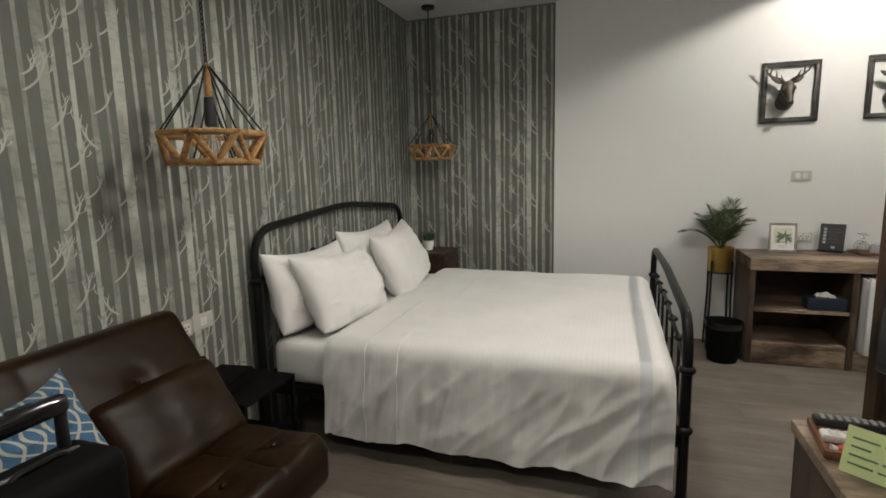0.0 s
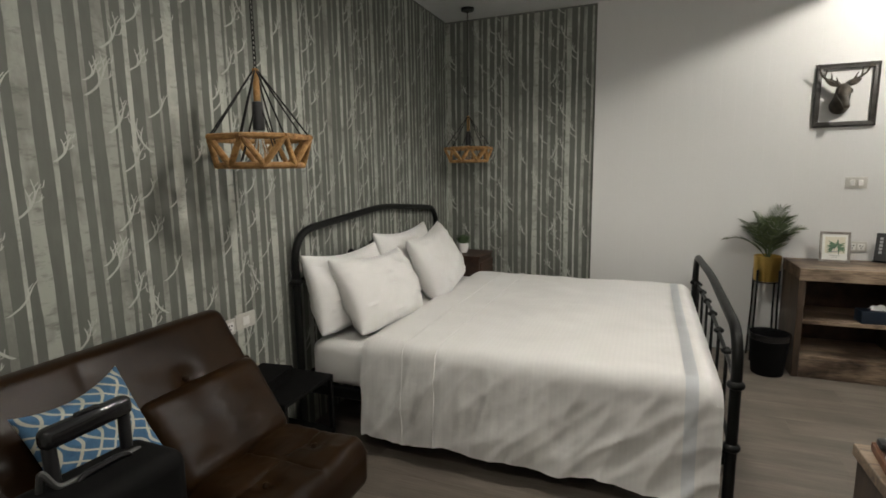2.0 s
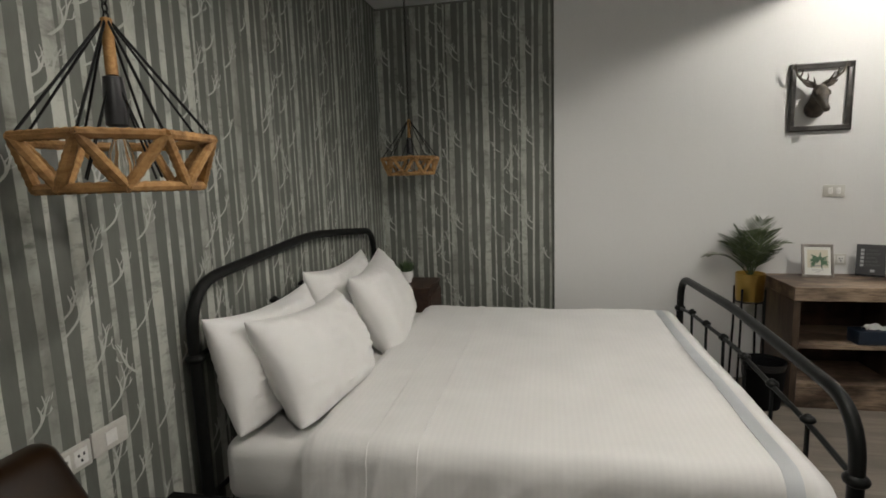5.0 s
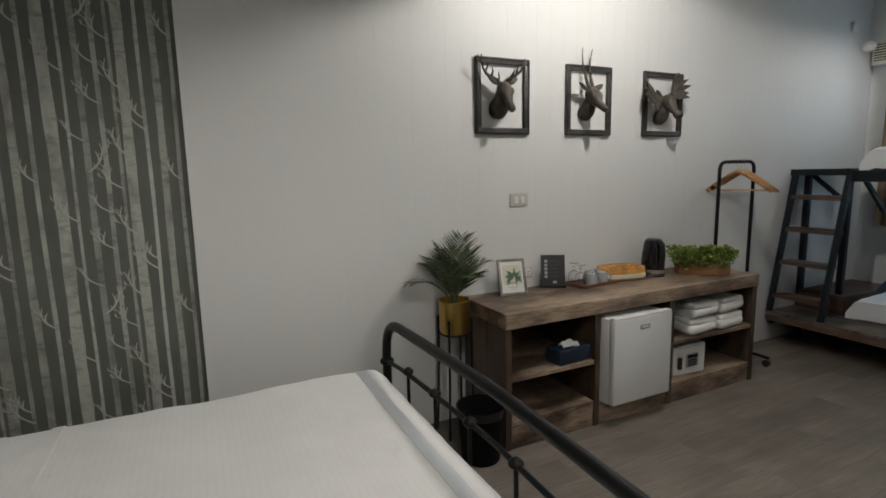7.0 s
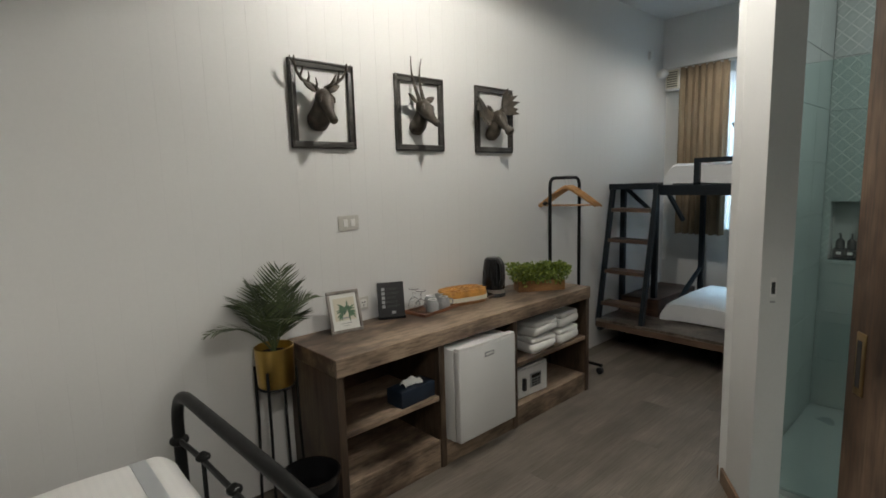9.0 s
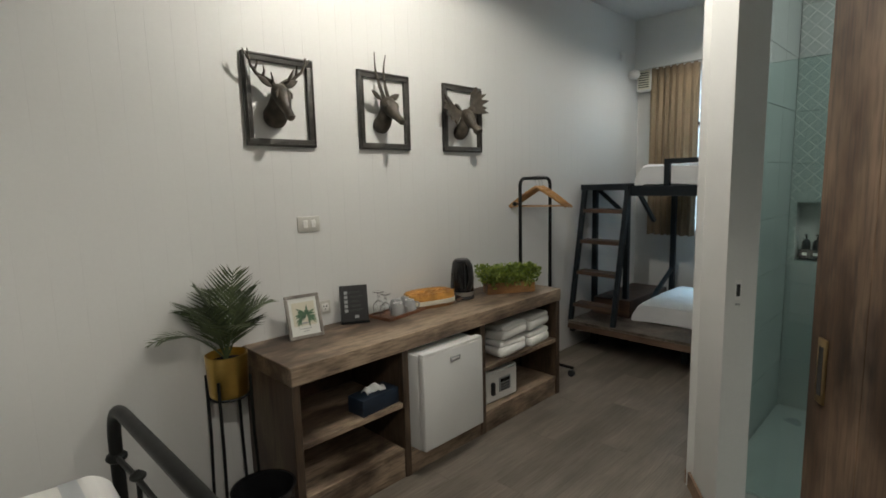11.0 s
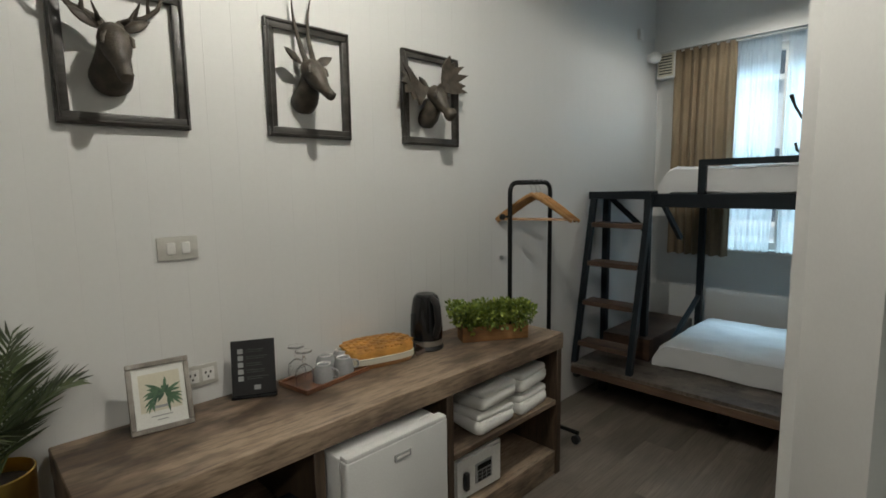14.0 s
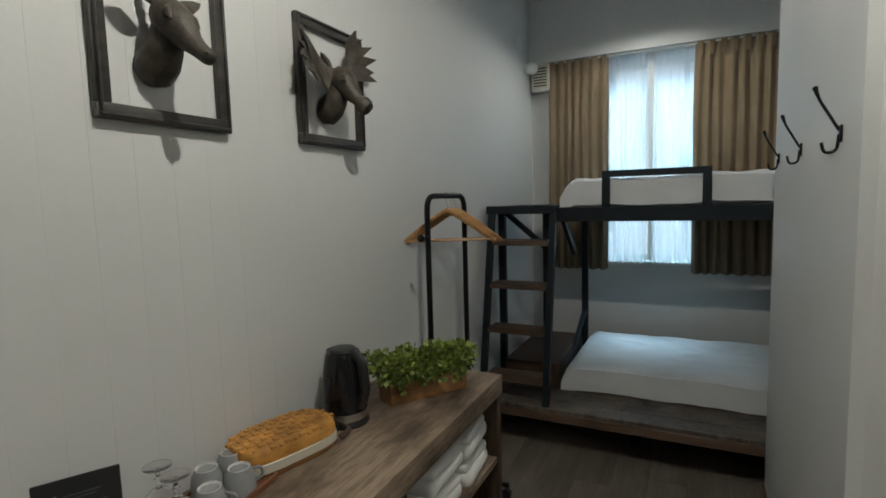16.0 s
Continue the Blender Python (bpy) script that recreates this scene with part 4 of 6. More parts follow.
# ---------------------------------------------------------------- low table with tray, remotes, television
TX, TY0, TY1, TH = 0.412, 0.23, 1.305, 0.67
tb = thing("side_table", "rustic brown wooden side table against the wall", "table", (TX, TY1, 0))
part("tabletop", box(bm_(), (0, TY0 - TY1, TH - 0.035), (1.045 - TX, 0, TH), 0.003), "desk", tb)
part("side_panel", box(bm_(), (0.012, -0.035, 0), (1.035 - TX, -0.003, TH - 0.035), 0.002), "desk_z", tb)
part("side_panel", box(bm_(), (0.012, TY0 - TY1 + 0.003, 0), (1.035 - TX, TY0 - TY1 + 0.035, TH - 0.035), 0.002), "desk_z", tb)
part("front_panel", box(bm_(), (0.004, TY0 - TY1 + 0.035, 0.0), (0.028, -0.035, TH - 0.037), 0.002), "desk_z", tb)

tr = thing("remote_tray", "small brown wooden tray on the side table", "tray", (TX + 0.04, TY1 - 0.115, TH), -6)
part("base", box(bm_(), (-0.02, -0.10, 0), (0.215, 0.085, 0.008), 0.003), "tray", tr)
for a, c in (((-0.02, -0.10, 0.006), (0.215, -0.09, 0.024)), ((-0.02, 0.075, 0.006), (0.215, 0.085, 0.024)), ((-0.02, -0.09, 0.006), (-0.01, 0.075, 0.024)), ((0.205, -0.09, 0.006), (0.215, 0.075, 0.024))):
    part("rim", box(bm_(), a, c, 0.002), "tray", tr)
for nm, y, mat, lab, z in (("remote_control", TY1 - 0.073, "black_plastic", "black television remote in the wooden tray", 0.025), ("remote_control", TY1 - 0.13, "plastic_white", "white air conditioner remote in the wooden tray", 0.009)):
    r = thing(nm, lab, "remote control", (TX + 0.125, y, TH + z), -5)
    part("case", box(bm_(), (-0.095, -0.021, 0), (0.095, 0.021, 0.022), 0.007, 2), mat, r)
    for i in range(9):
        for j in range(3):
            part("button", box(bm_(), (-0.08 + i * 0.0185, -0.0135 + j * 0.0105, 0.0215), (-0.07 + i * 0.0185, -0.0065 + j * 0.0105, 0.0245), 0.001), "grey_ink" if mat == "black_plastic" else "plastic_white", r)
for i, x in enumerate((TX + 0.065, TX + 0.12)):
    r = thing("wrapped_sweet", "red wrapped sweet lying in the tray", "sweet", (x, TY1 - 0.19, TH + 0.009), 30 * i)
    b = bm_()
    ball(b, (0, 0, 0.012), 0.018, 1.15, 0.7, 0.66)
    part("sweet", b, "red", r)
    for s in (-1, 1):
        part("twist", cyl(bm_(), (s * 0.017, 0, 0.011), (s * 0.034, 0, 0.011), 0.003, 0.011, 8), "rim", r)
cd = thing("notice_card", "green notice card leaning on the side table", "card", (TX + 0.085, TY1 - 0.30, TH), -38, rx=-22)
part("card", box(bm_(), (-0.075, -0.0015, 0), (0.075, 0.0015, 0.11), 0.0), "green_card", cd)
for j, widths in enumerate(((0.9, 0.55), (1.0, 0.8), (0.7,), (0.95, 0.6))):
    x = -0.062
    for wd in widths:
        part("character_bar", box(bm_(), (x, -0.0022, 0.022 + j * 0.02), (x + wd * 0.055, -0.0016, 0.0265 + j * 0.02)), "monstera", cd)
        x += wd * 0.055 + 0.008
part("prop", box(bm_(), (-0.03, 0.001, 0), (0.03, 0.003, 0.09)), "green_card", cd)

tv = thing("television", "flat black television on a swivel arm over the table", "television", (0.505, 1.10, 0.905), -70)
part("panel", box(bm_(), (0.0, 0.0, 0), (0.72, 0.03, 0.42), 0.006), "black_plastic", tv)
part("screen", box(bm_(), (0.012, -0.002, 0.02), (0.708, 0.0005, 0.408)), "screen", tv)
part("arm", box(bm_(), (0.33, 0.03, 0.19), (0.38, 0.47, 0.23), 0.005), "black_metal", tv)

# ---------------------------------------------------------------- long desk
KX0, KX1, KY0, KY1, KH = 0.817, 2.836, 3.631, 4.096, 0.75
desk = thing("desk", "long rustic brown wooden sideboard with open bays", "sideboard", (KX0, KY0, 0))
KL, KD = KX1 - KX0, KY1 - KY0
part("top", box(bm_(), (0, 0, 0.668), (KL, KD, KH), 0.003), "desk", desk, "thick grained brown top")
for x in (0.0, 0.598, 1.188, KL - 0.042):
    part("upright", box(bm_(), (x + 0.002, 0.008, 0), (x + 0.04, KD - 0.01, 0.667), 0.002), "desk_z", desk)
# dark nightstand wood here stands in for the shade inside the bays
part("back_panel", box(bm_(), (0.042, KD - 0.012, 0.0), (KL - 0.042, KD - 0.002, 0.667)), "night", desk, "brown back board with the bay shade put into its colour")
for x0, x1, zs in ((0.042, 0.598, (0.13, 0.375)), (1.23, KL - 0.042, (0.105, 0.378))):
    for z in zs:
        part("shelf", box(bm_(), (x0, 0.012, z), (x1, KD - 0.014, z + 0.026), 0.002), "desk", desk)
for x0, x1 in ((0.042, 0.598), (0.64, 1.188), (1.23, KL - 0.042)):
    part("plinth", box(bm_(), (x0, 0.014, 0.0), (x1, 0.034, 0.128), 0.002), "desk", desk)
part("bay_floor", box(bm_(), (0.64, 0.035, 0.09), (1.188, KD - 0.014, 0.128), 0.002), "desk", desk)

# small fridge
fr = thing("mini_fridge", "small white fridge standing in the sideboard bay", "fridge", (1.478, 3.555, 0.129))
part("body", box(bm_(), (0.004, 0.045, 0.0), (0.444, 0.46, 0.505), 0.008, 2), "fridge", fr)
d = part("door", box(bm_(), (0, 0, 0.008), (0.448, 0.04, 0.508), 0.009, 3), "fridge", fr)
part("top_lip", box(bm_(), (0.004, 0.002, 0.500), (0.444, 0.045, 0.520), 0.006, 2), "fridge", d)
part("badge", box(bm_(), (0.19, -0.0035, 0.435), (0.265, 0.0005, 0.462), 0.002), "grey_ink", d, "small grey badge plate")
part("badge_line", box(bm_(), (0.20, -0.0045, 0.444), (0.255, -0.003, 0.453)), "rim", d)

# tissue box
p = thing("tissue_box", "navy blue tissue box with a white tissue drawn out", "tissue box", (1.29, 3.715, 0.401), 4)
part("box", box(bm_(), (-0.115, -0.055, 0), (0.115, 0.06, 0.082), 0.004, 2), "navy", p)
part("tissue", grid(bm_(), 10, 8, lambda u, v: Vector((-0.055 + 0.11 * u, -0.02 + 0.05 * v + 0.01 * math.sin(5 * u), 0.082 + 0.034 * math.sin(math.pi * v) * (0.5 + 0.5 * math.sin(math.pi * u)) + 0.006 * math.sin(13 * u))), 0.002), "tissue", p, "white paper tissue")

# safe
p = thing("safe", "small cream steel safe with a keypad", "safe", (2.10, 3.69, 0.132), -3)
part("body", box(bm_(), (0, 0.012, 0), (0.30, 0.25, 0.20), 0.005, 2), "plastic_white", p)
d = part("door", box(bm_(), (0.012, 0.0, 0.012), (0.288, 0.013, 0.188), 0.003), "plastic_white", p)
part("keypad", box(bm_(), (0.12, -0.006, 0.055), (0.225, 0.001, 0.145), 0.002), "grey_ink", d, "grey keypad plate")
part("display", box(bm_(), (0.13, -0.008, 0.115), (0.215, -0.005, 0.138)), "black_gloss", d)
for i in range(3):
    for j in range(3):
        part("key", box(bm_(), (0.133 + i * 0.028, -0.0085, 0.062 + j * 0.017), (0.155 + i * 0.028, -0.0055, 0.074 + j * 0.017)), "black_plastic", d)
part("handle", box(bm_(), (0.045, -0.022, 0.055), (0.07, 0.0, 0.135), 0.006, 2), "black_plastic", d)


def towel(at, rz, seed):
    """A folded towel: a stack of soft rounded layers joined at the fold."""
    p = thing("folded_towel", "thick folded white bath towel on the sideboard shelf", "towel", at, rz, "towels on the shelf")
    b = soft_box(bm_(), (-0.125, -0.16, 0.0), (0.125, 0.16, 0.074), 0.034, 8, 0.014, seed)
    part("folded_body", b, "towel", p)
    b = soft_box(bm_(), (-0.120, -0.15, 0.055), (0.121, 0.155, 0.097), 0.02, 6, 0.012, seed + 1)
    part("top_fold", b, "towel", p)
    return p


for i, (x, z) in enumerate(((2.36, 0.405), (2.37, 0.503), (2.625, 0.405), (2.62, 0.503))):
    towel((x, 3.815, z), 3 * (i - 1), 3 * i)

# ---------------------------------------------------------------- things on the sideboard
p = thing("photo_frame", "silver-grey picture frame with a leaf print", "picture frame", (1.090, 3.962, KH + 0.001), -9, rx=-16)
for a, c in (((-0.088, 0, 0), (0.088, 0.014, 0.016)), ((-0.088, 0, 0.20), (0.088, 0.014, 0.216)), ((-0.088, 0, 0.016), (-0.072, 0.014, 0.20)), ((0.072, 0, 0.016), (0.088, 0.014, 0.20))):
    part("moulding", box(bm_(), a, c, 0.003), "silver_frame", p)
pr = part("print", box(bm_(), (-0.073, 0.008, 0.015), (0.073, 0.011, 0.201)), "print", p, "white botanical print")
part("mount", box(bm_(), (-0.056, 0.0055, 0.062), (0.058, 0.0075, 0.178)), "cream", pr)
for k, (cx, cz, r, mid, n_) in enumerate(((0.012, 0.112, 0.062, 85, 17), (-0.004, 0.122, 0.052, 190, 8), (0.018, 0.104, 0.048, -35, 7), (-0.022, 0.094, 0.036, 235, 6))):
    b = bm_()
    for q in range(n_):
        a = radians(mid + (q - (n_ - 1) / 2) * 16)
        L = r * (0.70 + 0.30 * math.cos((q - (n_ - 1) / 2) * 1.9))
        d, e = Vector((math.cos(a), 0, math.sin(a))), Vector((-math.sin(a), 0, math.cos(a)))
        o = Vector((cx, 0.0045 - 0.0003 * k, cz))
        w_ = r * 0.085
        b.faces.new([b.verts.new(o + d * L * f + e * w_ * g - Vector((0, 0, 0.010 * f * f))) for f, g in ((0.04, 0), (0.35, 0.9), (0.7, 0.8), (1.0, 0), (0.7, -0.8), (0.35, -0.9))])
    part("printed_leaf", b, "monstera", pr, "green printed leaf", smooth=False)
part("printed_shadow", box(bm_(), (-0.030, 0.0052, 0.070), (0.022, 0.0058, 0.078)), "grey_ink", pr)
for i, w in enumerate((0.06, 0.03)):
    part("caption_bar", box(bm_(), (-w / 2, 0.0062, 0.045 - i * 0.012), (w / 2, 0.0078, 0.048 - i * 0.012)), "grey_ink", pr)
part("prop", box(bm_(), (-0.03, 0.014, 0.0), (0.03, 0.055, 0.07), 0.004), "black_plastic", p)

p = thing("menu_stand", "black standing notice board with small grey symbols", "sign", (1.395, 3.995, KH + 0.001), -28, rx=-11)
part("panel", box(bm_(), (-0.074, 0, 0.012), (0.074, 0.006, 0.205), 0.0015), "black_plastic", p)
part("foot", box(bm_(), (-0.076, -0.014, 0.0), (0.076, 0.04, 0.012), 0.002), "black_gloss", p)
for i in range(5):
    part("symbol", box(bm_(), (-0.052, -0.0015, 0.062 + i * 0.024), (-0.034, 0.0005, 0.079 + i * 0.024), 0.0), "grey_ink", p)
    part("text_bar", box(bm_(), (-0.024, -0.0012, 0.073 + i * 0.024), (0.048 - 0.011 * (i % 3), 0.0005, 0.0755 + i * 0.024)), "ink", p)
    part("text_bar", box(bm_(), (-0.024, -0.0012, 0.066 + i * 0.024), (0.03 + 0.006 * (i % 2), 0.0005, 0.068 + i * 0.024)), "ink", p)
part("mark", box(bm_(), (0.0, -0.0015, 0.028), (0.022, 0.0005, 0.044)), "grey_ink", p)

p = thing("serving_tray", "flat reddish wooden tray carrying cups and glasses", "tray", (1.672, 3.975, KH + 0.001), 8)
part("board", box(bm_(), (-0.155, -0.085, 0.0), (0.155, 0.085, 0.009), 0.003), "tray", p)
for a, c in (((-0.155, -0.085, 0.008), (0.155, -0.077, 0.018)), ((-0.155, 0.077, 0.008), (0.155, 0.085, 0.018)), ((-0.155, -0.077, 0.008), (-0.147, 0.077, 0.018)), ((0.147, -0.077, 0.008), (0.155, 0.077, 0.018))):
    part("rim", box(bm_(), a, c, 0.002), "tray", p)


def cup(at, rz):
    p = thing("cup", "pale grey coffee cup turned upside down on the tray", "cup", at, rz, "cups on the tray")
    part("bowl", lathe(bm_(), [(0.040, 0.0), (0.0405, 0.012), (0.037, 0.045), (0.028, 0.064), (0.024, 0.066), (0.0235, 0.062), (0.0, 0.060)], 28), "ceramic", p)
    part("foot_ring", lathe(bm_(), [(0.0225, 0.063), (0.0245, 0.0655), (0.0265, 0.0665), (0.0265, 0.0645), (0.0255, 0.063)], 28), "rim", p, "white foot ring")
    part("handle", tube(bm_(), rounded([(0.036, 0, 0.014), (0.062, 0, 0.018), (0.060, 0, 0.045), (0.033, 0, 0.05)], 0.014), 0.0042, 8), "ceramic", p)
    return p


for x, y, r in ((1.642, 3.935, -60), (1.737, 3.945, -20), (1.702, 4.02, 15), (1.787, 4.03, 20)):
    cup((x, y, KH + 0.0105), r)


def goblet(at):
    p = thing("stem_glass", "clear stem glass turned upside down on the tray", "glass", at, group="glasses on the tray")
    part("bowl", lathe(bm_(), [(0.031, 0.0), (0.034, 0.03), (0.031, 0.058), (0.012, 0.075), (0.006, 0.078), (0.006, 0.073), (0.011, 0.071), (0.029, 0.056), (0.032, 0.03), (0.0295, 0.0), (0.031, 0.0)], 26), "glass", p)
    part("stem", lathe(bm_(), [(0.0, 0.079), (0.006, 0.079), (0.005, 0.092), (0.009, 0.098), (0.005, 0.104), (0.005, 0.118), (0.0, 0.118)], 16), "glass", p)
    part("foot", lathe(bm_(), [(0.0, 0.119), (0.012, 0.119), (0.031, 0.1255), (0.031, 0.1275), (0.0, 0.124)], 26), "glass", p)
    return p


for x, y in ((1.572, 3.955), (1.582, 4.03)):
    goblet((x, y, KH + 0.0105))

# woven lunch case
p = thing("woven_case", "yellow-brown woven wicker case with a cream band", "basket", (1.935, 3.985, KH + 0.001), -14)


def oval(bm, a, b_, rings):
    """A body of stacked superellipses: rings of (scale, height)."""
    n, prev = 36, None
    for k, (s, z) in enumerate(rings):
        row = []
        for i in range(n):
            t = 2 * math.pi * i / n
            c, q = math.cos(t), math.sin(t)
            row.append(bm.verts.new((a * s * math.copysign(abs(c) ** 0.55, c), b_ * s * math.copysign(abs(q) ** 0.55, q), z)))
        if prev:
            for i in range(n):
                bm.faces.new((prev[i], prev[(i + 1) % n], row[(i + 1) % n], row[i]))
        else:
            bm.faces.new(row[::-1])
        prev = row
    bm.faces.new(prev)
    return bm


part("base", oval(bm_(), 0.150, 0.085, [(0.96, 0.0), (1.0, 0.008), (1.0, 0.032)]), "box_wood", p)
part("band", oval(bm_(), 0.156, 0.091, [(1.0, 0.02), (1.0, 0.044), (0.98, 0.046)]), "cream", p, "cream canvas band")
lid = part("lid", oval(bm_(), 0.153, 0.088, [(1.0, 0.044), (1.0, 0.066), (0.97, 0.078), (0.9, 0.086), (0.6, 0.092), (0.1, 0.094)]), "wicker", p, "woven lid")
for i in range(14):
    for j in range(8):
        x, y = -0.144 + i * 0.0222, -0.0777 + j * 0.0222
        e = (abs(x) / 0.150) ** 3.6 + (abs(y) / 0.086) ** 3.6
        if e < 0.92:
            w, h = (0.0106, 0.0070) if (i + j) % 2 else (0.0070, 0.0106)
            zz = 0.094 - 0.013 * e ** 1.1
            part("weave", box(bm_(), (x - w, y - h, zz - 0.007), (x + w, y + h, zz + (0.0034 if (i + j) % 2 else 0.0008)), 0.002), "wicker", lid)
part("buckle", box(bm_(), (0.146, -0.045, 0.03), (0.166, -0.012, 0.062), 0.005), "black_plastic", p)
part("strap", tube(bm_(), rounded([(0.150, -0.07, 0.02), (0.20, -0.065, 0.028), (0.20, 0.03, 0.028), (0.150, 0.04, 0.02)], 0.03), 0.009, 8, flat=0.5), "night", p, "brown leather strap")

# kettle
p = thing("kettle", "black electric kettle with a steel band", "kettle", (2.205, 3.965, KH + 0.001), -100)
part("base", lathe(bm_(), [(0, 0), (0.078, 0.0), (0.08, 0.008), (0.074, 0.02), (0, 0.02)], 32), "black_plastic", p)
part("steel_band", lathe(bm_(), [(0.0, 0.021), (0.073, 0.021), (0.0735, 0.045), (0.0, 0.045)], 32), "steel", p, "brushed steel band")
part("body", lathe(bm_(), [(0.0, 0.046), (0.0735, 0.046), (0.075, 0.09), (0.068, 0.18), (0.060, 0.228), (0.054, 0.242), (0.0, 0.245)], 32), "black_gloss", p)
part("lid", lathe(bm_(), [(0.0, 0.2455), (0.046, 0.244), (0.042, 0.252), (0.0, 0.256)], 28), "black_plastic", p)
part("spout", tube(bm_(), [(-0.042, 0, 0.195), (-0.056, 0, 0.222), (-0.066, 0, 0.240)], [0.026, 0.020, 0.012], 12), "black_gloss", p)
part("handle", tube(bm_(), rounded([(0.045, 0, 0.238), (0.088, 0, 0.226), (0.102, 0, 0.12), (0.068, 0, 0.065)], 0.05), 0.016, 10), "black_plastic", p)
part("window", box(bm_(), (-0.012, -0.0775, 0.08), (0.012, -0.0685, 0.17), 0.003), "black_plastic", p)
cord = part("power_cord", tube(bm_(), rounded([(2.135, 3.985, KH + 0.006), (2.125, 4.05, KH + 0.012), (2.14, 4.082, KH + 0.008), (2.22, 4.085, KH + 0.006), (2.33, 4.09, KH + 0.03), (2.34, 4.095, 0.82)], 0.04), 0.0035, 6), "black_plastic", p, "thin black cord")
cord.matrix_parent_inverse = p.matrix_basis.inverted()

# planter box
p = thing("planter_box", "low wooden box of bright green succulents", "planter", (2.525, 3.835, KH + 0.001), -32)
for a, c in (((-0.165, -0.05, 0), (0.165, -0.042, 0.075)), ((-0.165, 0.042, 0), (0.165, 0.05, 0.075)), ((-0.165, -0.042, 0), (-0.157, 0.042, 0.075)), ((0.157, -0.042, 0), (0.165, 0.042, 0.075))):
    part("side_board", box(bm_(), a, c, 0.002), "box_wood", p)
part("soil", box(bm_(), (-0.157, -0.042, 0.002), (0.157, 0.042, 0.06)), "soil", p)
for k in range(26):
    cx, cy = -0.175 + 0.34 * ((k * 0.382) % 1.0), rnd.uniform(-0.06, 0.06)
    cz = rnd.uniform(0.085, 0.16)
    b = bm_()
    for i in range(150):
        d = Vector((rnd.gauss(0, 1), rnd.gauss(0, 1), rnd.gauss(0.35, 0.8))).normalized()
        c = Vector((cx, cy, cz)) + d * rnd.uniform(0.012, 0.048)
        side = d.orthogonal().normalized()
        side = (Matrix.Rotation(rnd.uniform(0, 6.28), 3, d) @ side)
        L, W = rnd.uniform(0.014, 0.026), rnd.uniform(0.006, 0.011)
        up = d.cross(side) * 0.003
        vs = [b.verts.new(q) for q in (c, c + d * L * 0.5 + side * W + up, c + d * L, c + d * L * 0.5 - side * W + up)]
        b.faces.new(vs)
    tube(b, [(cx, cy, 0.055), (cx, cy, cz)], 0.004, 5)
    part("succulent", b, "moss", p, "clump of small bright green leaves")

plate((1.252, Y_N - 0.0, 0.845), 0, "socket", "white double socket on the boarded wall over the sideboard")
plate((1.213, Y_N - 0.0, 1.297), 0, "switch", "cream double light switch on the boarded wall", 0.128, 0.078)
plate((2.33, Y_N - 0.0, 0.84), 0, "socket", "white double socket behind the kettle")

# ---------------------------------------------------------------- palm on its stand, bin
p = thing("palm_plant", "green palm in a brass pot on a wire stand", "plant", (0.690, 3.960, 0))
part("pot", lathe(bm_(), [(0, 0.595), (0.079, 0.595), (0.082, 0.604), (0.088, 0.777), (0.084, 0.779), (0.078, 0.735), (0, 0.735)], 36), "gold", p, "brushed gold metal pot")
part("soil", lathe(bm_(), [(0, 0.748), (0.079, 0.742), (0.079, 0.735), (0, 0.733)], 24), "soil", p)
stand = part("stand", tube(bm_(), [(0.080 * math.cos(a), 0.080 * math.sin(a), 0.589) for a in [2 * math.pi * k / 24 for k in range(24)]], 0.005, 6, True), "black_metal", p)
for k in range(4):
    a = math.pi / 4 + k * math.pi / 2
    part("leg", tube(bm_(), [(0.097 * math.cos(a), 0.097 * math.sin(a), 0.68), (0.097 * math.cos(a), 0.097 * math.sin(a), 0.4), (0.112 * math.cos(a), 0.112 * math.sin(a), 0.0)], 0.0068, 6), "black_metal", stand)


def frond(parent, a, lean, length, droop):
    """A feathered palm leaf: an arched rib with paired narrow leaflets."""
    d = Vector((math.cos(a), math.sin(a), 0))
    rib, n = [], 16
    for i in range(n + 1):
        t = i / n
        rib.append(Vector((0, 0, 0.745)) + d * (length * math.sin(lean) * (t + droop * t * t)) + Vector((0, 0, length * math.cos(lean) * t - droop * length * 0.75 * t * t * t)))
    b = bm_()
    tube(b, rib, [0.0035 * (1 - 0.75 * i / n) + 0.0006 for i in range(n + 1)], 5)
    for i in range(4, int(1.3 * n)):
        t = i / (1.3 * n)
        k = min(n - 1, int(t * n))
        c = rib[k].lerp(rib[k + 1], t * n - k)
        ax = (rib[k + 1] - rib[k]).normalized()
        side = ax.cross(Vector((0, 0, 1)))
        side = side.normalized() if side.length > 0.1 else d.cross(Vector((0, 0, 1)))
        up = side.cross(ax)
        L = length * 0.40 * (math.sin(math.pi * min(1.0, 0.16 + t * 0.86)) ** 0.7 + 0.08)
        for s in (-1, 1):
            tip = c + (ax * 0.72 + side * s * 0.78 + up * 0.10).normalized() * L + Vector((0, 0, -0.12 * L)) + Vector((rnd.gauss(0, .004), rnd.gauss(0, .004), rnd.gauss(0, .004)))
            mid = c.lerp(tip, 0.45) + up * 0.006
            w = ax * 0.0068
            vs = [b.verts.new(q) for q in (c - w * 0.5, mid - w, tip, mid + w, c + w * 0.5)]
            b.faces.new(vs)
    part("frond", b, "palm", parent, "feathered green palm leaf")


for k in range(10):
    a = k * 2.39996 + 0.4
    inner = k / 10
    if math.sin(a) > 0.35 and inner > 0.3:
        lean = radians(10 + 16 * inner)
    else:
        lean = radians(8 + 27 * inner)
    frond(p, a, lean, 0.46 - 0.10 * inner + rnd.uniform(-0.03, 0.03), 0.24 + 0.42 * inner)

